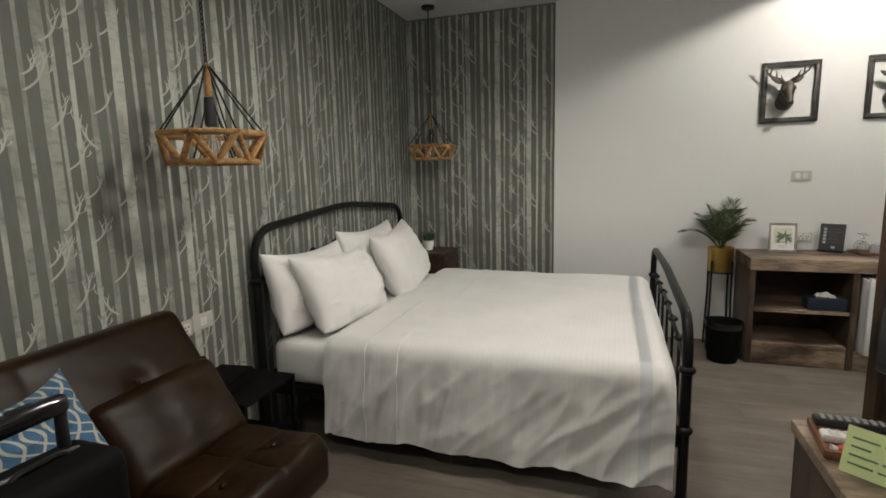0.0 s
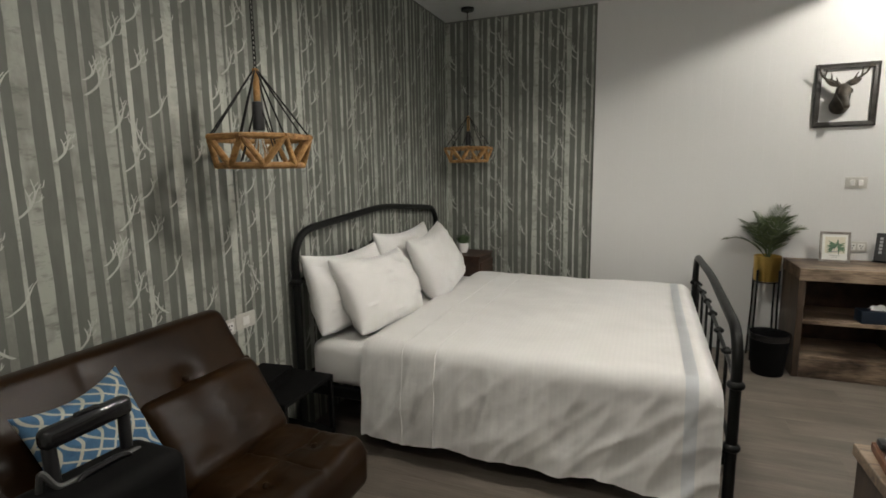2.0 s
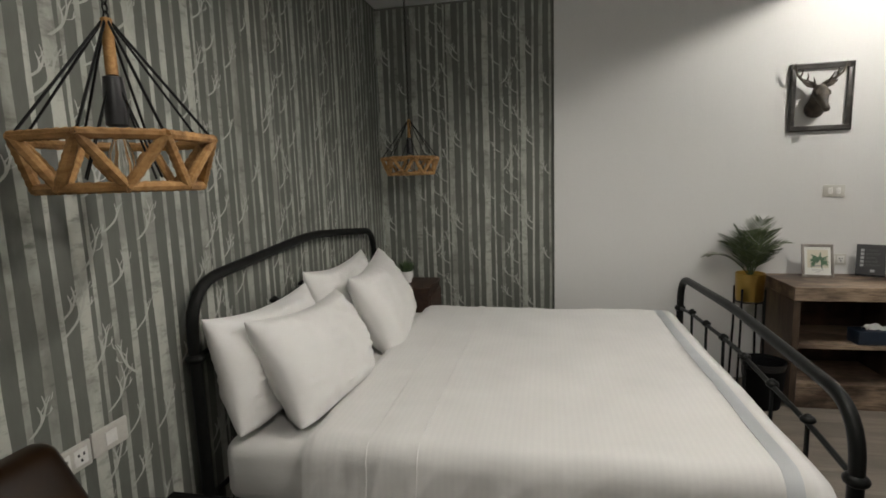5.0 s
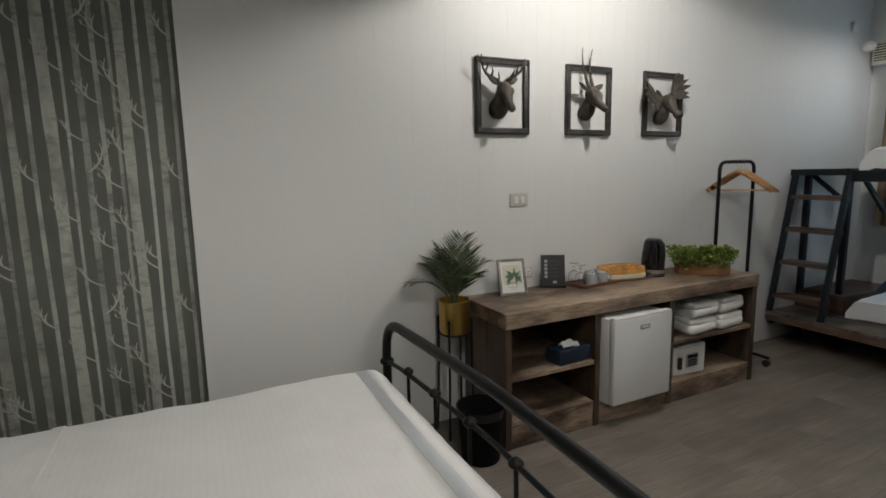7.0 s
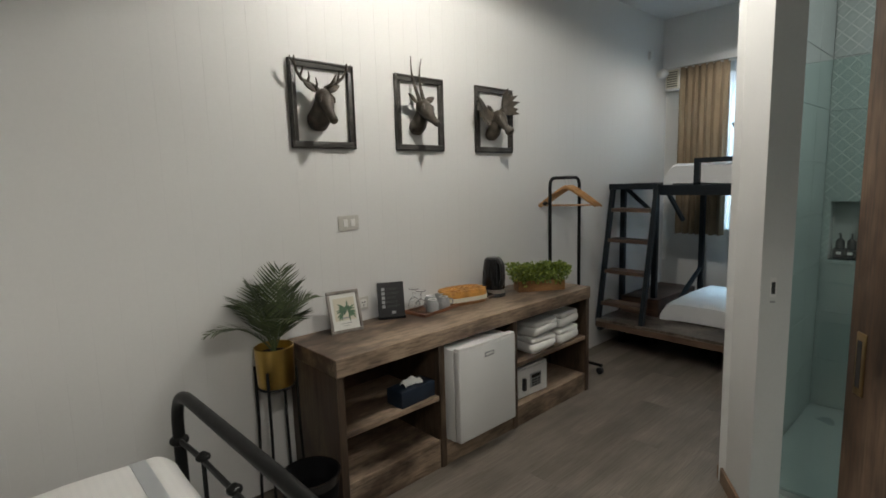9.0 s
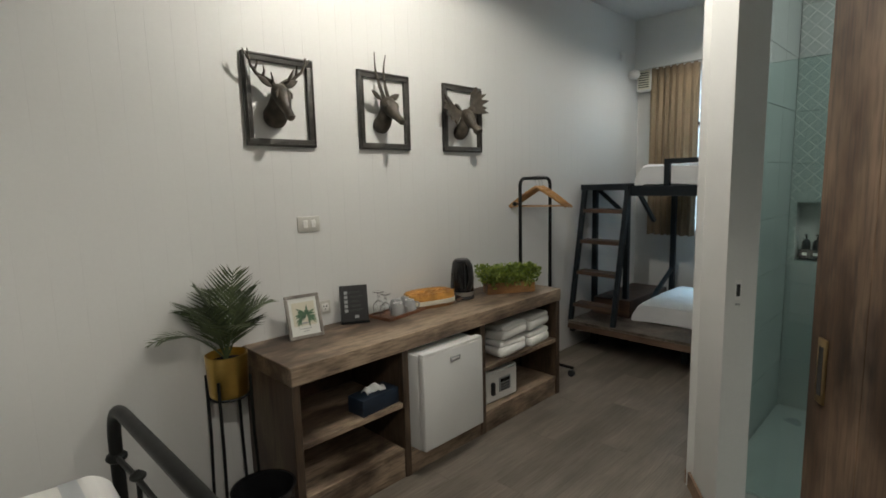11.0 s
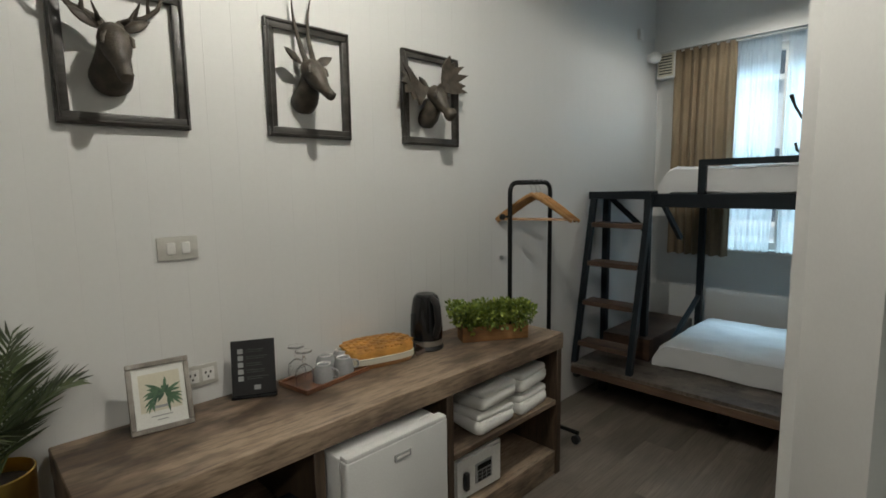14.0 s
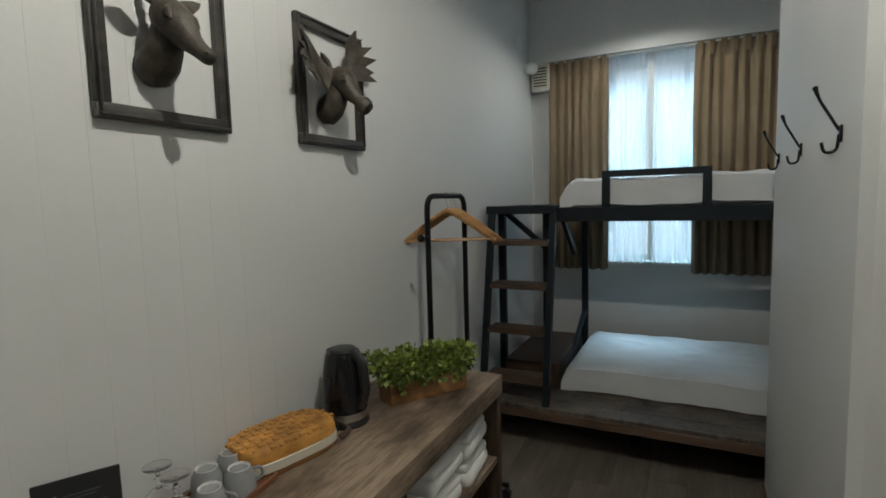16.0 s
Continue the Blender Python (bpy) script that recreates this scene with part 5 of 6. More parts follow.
p = thing("waste_bin", "black round waste bin beside the sideboard", "bin", (0.680, 3.66, 0))
part("body", lathe(bm_(), [(0, 0.003), (0.095, 0.0), (0.098, 0.006), (0.122, 0.275), (0.125, 0.285), (0.12, 0.287), (0.116, 0.275), (0.093, 0.012), (0, 0.01)], 36), "matt_black", p)
part("bag", lathe(bm_(), [(0.118, 0.24), (0.126, 0.278), (0.1275, 0.289), (0.1185, 0.2895), (0.112, 0.25), (0.10, 0.14)], 36), "black_gloss", p, "thin black bin liner folded over the rim")

# ---------------------------------------------------------------- frames and animal heads on the wall


def wall_frame(cx, label):
    p = thing("wall_frame", label, "frame", (cx, Y_N - 0.001, 1.897), group="empty frames on the boarded wall")
    w, h = 0.182, 0.213
    for a, b_ in (((-w, h), (w, h)), ((-w, -h), (w, -h))):
        b = bm_()
        box(b, (a[0], -0.022, a[1] - (0.036 if a[1] > 0 else 0)), (b_[0], 0, a[1] + (0 if a[1] > 0 else 0.036)), 0.004, 2)
        m = part("rail", b, "frame", p)
        part("bead", box(bm_(), (a[0] + 0.006, -0.029, a[1] + (-0.014 if a[1] > 0 else 0.005)), (b_[0] - 0.006, -0.021, a[1] + (-0.005 if a[1] > 0 else 0.014)), 0.003), "frame", m)
    for x in (-1, 1):
        b = bm_()
        box(b, (min(x * w, x * (w - 0.036)), -0.0218, -h + 0.0355), (max(x * w, x * (w - 0.036)), -0.0002, h - 0.0355), 0.004, 2)
        m = part("stile", b, "frame", p)
        part("bead", box(bm_(), (x * (w - 0.0095) - 0.0045, -0.0288, -h + 0.015), (x * (w - 0.0095) + 0.0045, -0.021, h - 0.015), 0.003), "frame", m)


for cx, lab in ((1.098, "empty charcoal wooden frame round a deer head"), (1.735, "empty charcoal wooden frame round an antelope head"), (2.386, "empty charcoal wooden frame round a moose head")):
    wall_frame(cx, lab)


def bust(b, turn, nod, base_w, size, muzzle):
    """Neck, skull, muzzle and ears of a wall-hung head. turn: to its left, nod: how far the muzzle drops, in degrees."""
    tube(b, [(0, -0.0005, -0.062), (0, -0.014, -0.064), (0, -0.034, -0.050), (0, -0.052, -0.026), (0, -0.064, 0.0), (0, -0.068, 0.028), (0, -0.064, 0.05)],
         [base_w * 0.9, base_w, base_w * 0.97, base_w * 0.86, base_w * 0.76, base_w * 0.66, base_w * 0.35], 18)
    root = Matrix.Translation((0, -0.064, 0.034)) @ Matrix.Rotation(radians(turn), 4, "Z")
    H = root @ Matrix.Rotation(radians(nod), 4, "X")

    def P(x, y, z):
        return H @ Vector((x * size, y * size, z * size))

    def Q(x, y, z):
        return root @ Vector((x * size, y * size, z * size))
    prof = ((0.030, 0.008, 0.016), (0.015, 0.012, 0.031), (-0.008, 0.012, 0.0385), (-0.030, 0.008, 0.0375), (-0.052, 0.002, 0.0315), (-0.074, -0.003, 0.0235), (-0.094, -0.006, 0.0185), (-0.112, -0.008, muzzle), (-0.126, -0.009, muzzle * 0.98), (-0.136, -0.010, muzzle * 0.78), (-0.141, -0.010, muzzle * 0.3))
    tube(b, [P(0, y, z) for y, z, r in prof], [r * size for y, z, r in prof], 16)
    for s in (-1, 1):
        ear, tip = Q(s * 0.027, 0.004, 0.030), Q(s * 0.092, -0.004, 0.066)
        tube(b, [ear, ear.lerp(tip, 0.2), ear.lerp(tip, 0.5), ear.lerp(tip, 0.8), tip], [0.008, 0.0165, 0.0215, 0.013, 0.001], 10, flat=0.6)
        tube(b, [P(s * 0.022, -0.018, 0.036), P(s * 0.033, -0.030, 0.030), P(s * 0.035, -0.046, 0.020)], [0.006, 0.0085, 0.004], 8)
        ball(b, P(s * 0.034, -0.034, 0.020), 0.0068)
        ball(b, P(s * 0.012, -0.130, -0.002), 0.0055)
    return Q


def horn(b, P, pts, r, r1=0.002, sx=1.0, sz=1.0):
    k = len(pts) - 1
    tube(b, [P(q[0] * sx, q[1], q[2] * sz) for q in pts], [r + (r1 - r) * (i / k) for i in range(k + 1)], 8)


b = bm_()
P = bust(b, 3, 46, 0.058, 1.14, 0.0185)
for s in (-1, 1):
    horn(b, P, [(s * 0.018, -0.006, 0.03), (s * 0.03, 0.004, 0.062), (s * 0.062, 0.012, 0.082), (s * 0.105, 0.012, 0.10), (s * 0.142, 0.0, 0.135), (s * 0.158, -0.01, 0.18), (s * 0.162, -0.012, 0.215)], 0.0135, 0.0035, 0.80, 0.75)
    horn(b, P, [(s * 0.030, 0.004, 0.060), (s * 0.046, -0.028, 0.072), (s * 0.060, -0.036, 0.105)], 0.0085, 0.002, 0.80, 0.75)
    horn(b, P, [(s * 0.072, 0.012, 0.086), (s * 0.076, -0.008, 0.115), (s * 0.086, -0.015, 0.142)], 0.008, 0.002, 0.80, 0.75)
    horn(b, P, [(s * 0.118, 0.010, 0.112), (s * 0.112, -0.004, 0.145), (s * 0.112, -0.010, 0.172)], 0.0075, 0.002, 0.80, 0.75)
    horn(b, P, [(s * 0.155, -0.008, 0.17), (s * 0.176, -0.010, 0.188), (s * 0.188, -0.012, 0.212)], 0.006, 0.002, 0.80, 0.75)
solid("deer_head", b, "deer", "bronze-brown deer head with branching antlers on the wall", "wall sculpture", at=(1.062, Y_N - 0.001, 1.886), group="animal heads on the boarded wall")

b = bm_()
P = bust(b, 7, 34, 0.050, 1.18, 0.0165)
for s in (-1, 1):
    pts = [(s * (0.015 + 0.022 * (i / 18) ** 1.4), -0.008 + 0.04 * math.sin(i / 18 * 2.2), 0.030 + 0.215 * i / 18) for i in range(19)]
    tube(b, [P(*q) for q in pts], [0.0115 * (1 - 0.84 * i / 18) * (1.16 if i % 2 and i < 12 else 1.0) for i in range(19)], 9)
solid("antelope_head", b, "deer", "bronze-brown antelope head with straight ringed horns", "wall sculpture", at=(1.702, Y_N - 0.001, 1.883), group="animal heads on the boarded wall")

b = bm_()
P = bust(b, 5, 38, 0.048, 1.14, 0.0265)
PALM = ((0.0, -0.006), (0.055, -0.012), (0.138, 0.004), (0.108, 0.018), (0.136, 0.036), (0.104, 0.050), (0.146, 0.084), (0.088, 0.086), (0.122, 0.122), (0.058, 0.108), (0.074, 0.138), (0.040, 0.118), (0.034, 0.154), (0.006, 0.112), (0.008, 0.050))
for s, roll in ((1, 2), (-1, 46)):
    horn(b, P, [(s * 0.018, 0.0, 0.026), (s * 0.036, 0.008, 0.030), (s * 0.060, 0.010, 0.034)], 0.0115, 0.010)
    cr, sr = math.cos(radians(roll)), math.sin(radians(roll))

    def palm_at(u, w, back=0.0):
        u, w = u * cr + w * sr, w * cr - u * sr
        dish = 9.0 * ((u - 0.07) ** 2 + (w - 0.06) ** 2)
        return P(s * (0.048 + 0.92 * u), 0.010 + (0.02 if s < 0 else -0.22) * u - 0.30 * dish + back, 0.032 + 0.92 * w)
    fr_, bk_ = [b.verts.new(palm_at(*q)) for q in PALM], [b.verts.new(palm_at(*q, 0.009)) for q in PALM]
    cf, cb = b.verts.new(palm_at(0.062, 0.052)), b.verts.new(palm_at(0.062, 0.052, 0.012))
    for i in range(len(PALM)):
        j = (i + 1) % len(PALM)
        b.faces.new((cf, fr_[i], fr_[j]))
        b.faces.new((cb, bk_[j], bk_[i]))
        b.faces.new((fr_[i], bk_[i], bk_[j], fr_[j]))
solid("moose_head", b, "deer", "bronze-brown moose head with broad palmed antlers", "wall sculpture", at=(2.352, Y_N - 0.001, 1.870), group="animal heads on the boarded wall")

# wall-hung air conditioner over the frames
p = thing("air_conditioner", "white wall air conditioner close under the ceiling", "air conditioner", (1.30, Y_N - 0.001, 2.665))
part("body", box(bm_(), (0, -0.19, 0.0), (0.74, 0, 0.27), 0.03, 3), "plastic_white", p)
part("flap", box(bm_(), (0.03, -0.17, -0.006), (0.71, -0.09, 0.002), 0.002), "grey_ink", p)

# ---------------------------------------------------------------- can lamps


def can_lamp(at, length, label):
    p = thing("can_lamp", label, "lamp", at, group="can lamps on the ceilings")
    part("can", lathe(bm_(), [(0, 0), (0.042, 0.0), (0.042, -length), (0.038, -length - 0.002), (0.036, -length + 0.012), (0, -length + 0.013)], 24), "plastic_white", p)
    part("lens", lathe(bm_(), [(0, -length + 0.010), (0.034, -length + 0.010), (0.034, -length + 0.012), (0, -length + 0.012)], 20), "lens", p, "glowing lamp lens")


can_lamp((4.40, 3.22, Z_HIGH), 0.22, "white can lamp on the hall ceiling")
can_lamp((1.60, 3.14, Z_HIGH), 0.18, "white can lamp before the boarded wall")
can_lamp((-0.12, 1.55, Z_LOW), 0.10, "white can lamp over the bed")

# ---------------------------------------------------------------- clothes rack
p = thing("clothes_rack", "narrow black metal clothes rack on castors", "clothes rack", (2.975, 3.935, 0))
part("rail_frame", tube(bm_(), rounded([(-0.17, 0.012, 0.07), (-0.17, 0.012, 1.502), (0.17, -0.012, 1.502), (0.17, -0.012, 0.07)], 0.06, 6), 0.0125, 10), "black_metal", p)
part("peg", cyl(bm_(), (-0.175, 0.0, 1.325), (-0.225, 0.012, 1.325), 0.006, n=8), "black_metal", p)
part("peg_ball", ball(bm_(), (-0.232, 0.013, 1.325), 0.017), "black_metal", p)
part("lower_bar", cyl(bm_(), (-0.17, 0.012, 0.42), (0.17, -0.012, 0.42), 0.008, n=8), "black_metal", p)
for s in (-1, 1):
    f = part("foot_bar", tube(bm_(), [(s * 0.17, -0.22, 0.07), (s * 0.17, 0.13, 0.07)], 0.012, 8), "black_metal", p)
    part("joint", cyl(bm_(), (s * 0.17, -s * 0.012, 0.05), (s * 0.17, -s * 0.012, 0.13), 0.018, n=10), "black_plastic", p)
    for y in (-0.205, 0.115):
        w = part("castor", cyl(bm_(), (s * 0.17 - 0.012, y, 0.026), (s * 0.17 + 0.012, y, 0.026), 0.026, n=14), "black_plastic", f)


def clothes_hanger(at, rz):
    p = thing("clothes_hanger", "light wooden clothes hanger on the rack", "hanger", at, rz, "hangers on the rack")
    n = 18
    b = bm_()
    tube(b, [(-0.215 + 0.43 * i / n, 0, -0.070 - 0.150 * abs(2 * i / n - 1) ** 1.15) for i in range(n + 1)], [0.017 - 0.006 * abs(2 * i / n - 1) for i in range(n + 1)], 10, flat=0.5)
    part("shoulder", b, "hanger", p)
    part("trouser_bar", cyl(bm_(), (-0.20, 0, -0.208), (0.20, 0, -0.208), 0.0055, n=8), "hanger", p)
    hk = [(0, 0, -0.070), (0, 0, -0.045)] + [(0.018 * math.sin(a), 0, -0.006 - 0.018 * math.cos(a)) for a in [q * 0.42 for q in range(1, 11)]]
    part("hook", tube(bm_(), hk, 0.0022, 6), "steel", p, "steel wire hook")


clothes_hanger((2.985, 3.935, 1.506), 118)
clothes_hanger((3.02, 3.93, 1.506), 124)
clothes_hanger((3.055, 3.927, 1.506), 113)

# ---------------------------------------------------------------- bunk bed
BX = 3.935
p = thing("bunk_bed", "dark slate steel bunk bed with wooden steps", "bunk bed", (BX, 2.0, 0))
Y0, Y1, YL = -0.27, 1.66, 2.09      # bed from Y0 to Y1, ladder bay up to YL
DEEP = 0.95


def beam(name, a, c, parent=None, mat="bunk_metal"):
    return part(name, box(bm_(), a, c, 0.004), mat, parent or p)


top = beam("upper_frame", (-0.01, Y0, 1.335), (0.03, Y1 + 0.01, 1.42))
beam("frame_side", (0.03, Y1 - 0.04, 1.35), (DEEP, Y1, 1.42), top)
beam("frame_side", (0.03, Y0, 1.35), (DEEP, Y0 + 0.04, 1.42), top)
beam("frame_back", (DEEP - 0.04, Y0 + 0.04, 1.35), (DEEP, Y1 - 0.04, 1.42), top)
for i in range(9):
    y = Y0 + 0.12 + i * 0.21
    beam("slat", (0.03, y, 1.385), (DEEP - 0.04, y + 0.07, 1.405), top, "deck")
land = beam("landing", (-0.06, Y1 + 0.0, 1.40), (0.62, YL, 1.432))
beam("landing_edge", (-0.062, Y1 + 0.0, 1.385), (-0.045, YL, 1.436), land)
rail = part("guard_rail", tube(bm_(), [(0.01, 0.855, 1.607), (0.01, 1.375, 1.607)], 0.026, 4), "bunk_metal", p)
for y in (0.855, 1.375):
    part("guard_post", box(bm_(), (-0.008, y - 0.022, 1.415), (0.028, y + 0.022, 1.625), 0.003), "bunk_metal", rail)
for y0, x0 in ((YL - 0.055, 0.12), (1.735, 0.12), (Y1 - 0.02, DEEP - 0.05), (Y0, 0.0), (Y0, DEEP - 0.05)):
    beam("post", (x0, y0, 0.0), (x0 + 0.045, y0 + 0.045, 1.40))
part("brace", tube(bm_(), [(0.14, YL - 0.06, 1.39), (0.14, 1.76, 1.16)], 0.02, 4), "bunk_metal", p)
part("brace", tube(bm_(), [(0.14, Y1, 1.36), (0.42, Y1 - 0.02, 1.10)], 0.02, 4), "bunk_metal", p)
part("low_brace", tube(bm_(), [(0.25, Y1 + 0.02, 0.25), (0.90, Y1 + 0.0, 0.60)], 0.022, 4), "bunk_metal", p)
for y in (YL - 0.03, Y1 + 0.01):
    part("ladder_stringer", tube(bm_(), [(-0.035, y, 1.41), (-0.262, y, 0.262)], 0.026, 4), "bunk_metal", p)
for z in (1.215, 0.955, 0.690, 0.415):
    x = -0.035 - 0.227 * (1.41 - z) / 1.195
    part("tread", box(bm_(), (x - 0.035, Y1 + 0.03, z - 0.02), (x + 0.105, YL - 0.05, z + 0.012), 0.003), "tread", p, "dark brown wooden step")
low = beam("lower_frame", (-0.295, Y0, 0.205), (-0.265, YL - 0.02, 0.255), None, "tread")
for k in range(3):
    part("deck_board", box(bm_(), (-0.290 + k * 0.133, Y0, 0.256), (-0.160 + k * 0.133, YL - 0.02, 0.278), 0.002), "deck", p)
beam("frame_side", (-0.265, YL - 0.06, 0.17), (DEEP, YL - 0.02, 0.255), low)
part("lower_deck", box(bm_(), (0.112, Y0, 0.22), (DEEP, YL - 0.03, 0.262), 0.002), "deck", p)
for y in (0.0, 1.2, 2.0):
    beam("low_leg", (0.02, y - 0.03, 0.0), (0.07, y + 0.03, 0.22), low)
part("step_panel", box(bm_(), (0.06, Y1 + 0.02, 0.28), (DEEP - 0.1, YL - 0.07, 0.43), 0.003), "night", p, "dark wooden box step behind the ladder")

for z, x0, hh, lab in ((0.266, BX + 0.045, 0.15, "white covered mattress on the lower bunk"), (1.408, BX + 0.035, 0.15, "white covered mattress on the upper bunk")):
    ya, yb, xb = 2.0 + Y0 + 0.02, 2.0 + Y1 - 0.012, BX + DEEP - 0.05
    q = thing("bunk_mattress", lab, "mattress", (x0, ya, z), group="bunk mattresses")
    part("core", soft_box(bm_(), (0.012, 0.012, 0), (xb - x0, yb - ya - 0.012, hh), 0.05, 8, 0.006, 4), "linen", q)

    def cover(u, v, W=xb - x0, L=yb - ya, hh=hh, zz=z):
        s_ = u * (W + 0.158) - 0.158
        x = max(s_, 0.0) - (0.010 if s_ < 0 else 0.0)
        top = hh + 0.032
        h = top + (s_ if s_ < 0 else 0.0)
        e = min(v, 1 - v) * L
        h -= max(0.0, 1 - e / 0.10) ** 2 * 0.10 + max(0.0, 1 - abs(s_) / 0.05) ** 2 * 0.018
        wr = 0.010 * noise.noise(Vector((x * 4 + zz, v * 9, zz))) + 0.007 * noise.noise(Vector((x * 12, v * 18, zz + 2)))
        x -= 0.008 * noise.noise(Vector((v * 26, s_ * 8, zz))) if s_ < 0 else 0.0
        return Vector((x, v * L, max(0.01, h + wr)))
    part("cover", grid(bm_(), 40, 60, cover, 0.008), "linen", q, "rumpled white cotton cover")

# ---------------------------------------------------------------- window, curtains
window_1 = set_piece("window_1", box(bm_(), (X_E + 0.02, WY0, WZ0), (X_E + 0.03, WY0 + 0.02, WZ1)), "steel", "white window behind sheer curtains", "window")
part("window_frame", box(bm_(), (X_E + 0.05, WY0, WZ0), (X_E + 0.09, WY0 + 0.05, WZ1)), "plastic_white", window_1)
part("window_frame", box(bm_(), (X_E + 0.05, WY1 - 0.05, WZ0), (X_E + 0.09, WY1, WZ1)), "plastic_white", window_1)
part("window_frame", box(bm_(), (X_E + 0.05, WY0 + 0.05, WZ1 - 0.05), (X_E + 0.09, WY1 - 0.05, WZ1)), "plastic_white", window_1)
part("window_frame", box(bm_(), (X_E + 0.05, WY0 + 0.05, WZ0), (X_E + 0.09, WY1 - 0.05, WZ0 + 0.05)), "plastic_white", window_1)
part("mullion", box(bm_(), (X_E + 0.052, 3.19, WZ0 + 0.05), (X_E + 0.088, 3.23, WZ1 - 0.05)), "plastic_white", window_1)
for y0, y1 in ((WY0 + 0.05, 3.19), (3.23, WY1 - 0.05)):
    g = part("pane", box(bm_(), (X_E + 0.068, y0, WZ0 + 0.05), (X_E + 0.073, y1, WZ1 - 0.05)), "window_glass", window_1)
    g.visible_shadow = False
part("window_sill", box(bm_(), (X_E - 0.02, WY0 - 0.03, WZ0 - 0.03), (X_E + 0.11, WY1 + 0.03, WZ0 - 0.001), 0.004), "plastic_white", window_1)


def drape(name, y0, y1, z0, z1, x, folds, depth, mat, label, group, pleat=0.0, seed=0):
    """A hanging cloth in folds, pinched at the top."""
    p = thing(name, label, "curtain", (x, (y0 + y1) / 2, z0), group=group)

    def fn(u, v):
        ph = u * folds * 2 * math.pi + 0.8 * math.sin(u * 9 + seed)
        amp = depth * (0.45 + 0.55 * (1 - v) ** 0.6)
        drift = 0.012 * noise.noise(Vector((u * 6, v * 2.2, seed)))
        return Vector((amp * math.sin(ph) * (0.75 + 0.35 * noise.noise(Vector((u * 7, v * 1.5, seed + 3.0)))) + drift, (u - 0.5) * (y1 - y0) + drift, v * (z1 - z0) + 0.004 * math.sin(ph) * (1 - v)))
    part("cloth", grid(bm_(), folds * 12, 22, fn, 0.0025 if mat != "sheer" else 0.0), mat, p)
    for k in range(int(folds)):
        y = (k + 0.5) / folds * (y1 - y0) - (y1 - y0) / 2
        b = bm_()
        for q in (-1, 0, 1):
            tube(b, [(-depth * 0.55, y + q * 0.007, z1 - z0 - 0.09), (-depth * 0.7, y + q * 0.012, z1 - z0 + 0.004)], [0.003, 0.008], 6)
        part("pleat", b, mat, p)


drape("curtain", 3.505, 3.955, 0.915, 2.52, 4.945, 7, 0.026, "curtain", "tan pleated curtain hanging beside the window", "tan curtains", seed=1)
drape("curtain", 2.36, 2.925, 0.905, 2.52, 4.945, 8, 0.026, "curtain", "tan pleated curtain hanging beside the window", "tan curtains", seed=5)
drape("sheer_curtain", 3.24, 3.57, 0.97, 2.505, 4.992, 8, 0.014, "sheer", "thin white sheer curtain before the window", "sheer curtains", seed=2)
drape("sheer_curtain", 2.78, 3.195, 0.97, 2.505, 4.992, 9, 0.014, "sheer", "thin white sheer curtain before the window", "sheer curtains", seed=3)
b = cyl(bm_(), (4.945, 1.9, 2.521), (4.945, 4.02, 2.521), 0.008, n=10)
solid("curtain_rail", b, "plastic_white", "thin white curtain rail under the beam", "curtain rail")

p = thing("wall_fan_box", "cream ventilation box high beside the window", "vent", (X_E - 0.002, 4.02, 2.325))
part("housing", box(bm_(), (-0.10, -0.075, 0), (0, 0.075, 0.205), 0.008, 2), "plastic_white", p)
gr = part("grille", box(bm_(), (-0.106, -0.06, 0.015), (-0.099, 0.06, 0.19), 0.003), "cream", p)
for i in range(7):
    part("slot", box(bm_(), (-0.1085, -0.05, 0.03 + i * 0.022), (-0.1055, 0.05, 0.04 + i * 0.022)), "ink", gr)
p = thing("smoke_detector", "small white sensor box on the boarded wall", "sensor", (4.62, Y_N - 0.001, 2.62))
part("case", box(bm_(), (-0.03, -0.03, -0.04), (0.03, 0, 0.04), 0.008, 2), "plastic_white", p)
p = thing("emergency_lamp", "round white lamp at the beam's end", "lamp", (4.80, 4.106, 2.47))
part("globe", ball(bm_(), (0, -0.05, 0), 0.05, 1, 1, 0.9), "plastic_white", p)
part("base", cyl(bm_(), (0, -0.015, 0), (0, 0.0, 0), 0.035, n=16), "plastic_white", p)

# ---------------------------------------------------------------- coat hooks


def coat_hook(x):
    p = thing("coat_hook", "black iron double coat hook on the hall wall", "hook", (x, Y_HALL + 0.001, 1.620), 180, "coat hooks in the hall")
    part("plate", box(bm_(), (-0.010, -0.006, -0.02), (0.010, 0.0, 0.024), 0.003), "black_metal", p)
    part("upper_hook", tube(bm_(), rounded([(0, -0.006, 0.01), (0, -0.016, 0.028), (0, -0.050, 0.09), (0, -0.058, 0.115)], 0.03), [0.0038] * 14 + [0.005] * 2, 8), "black_metal", p)
    part("hook_tip", ball(bm_(), (0, -0.059, 0.118), 0.0066), "black_metal", p)
    part("lower_hook", tube(bm_(), rounded([(0, -0.006, 0.0), (0, -0.010, -0.042), (0, -0.036, -0.046), (0, -0.042, -0.018)], 0.024), 0.0038, 8), "black_metal", p)


for x in (2.472, 3.0, 3.50):
    coat_hook(x)

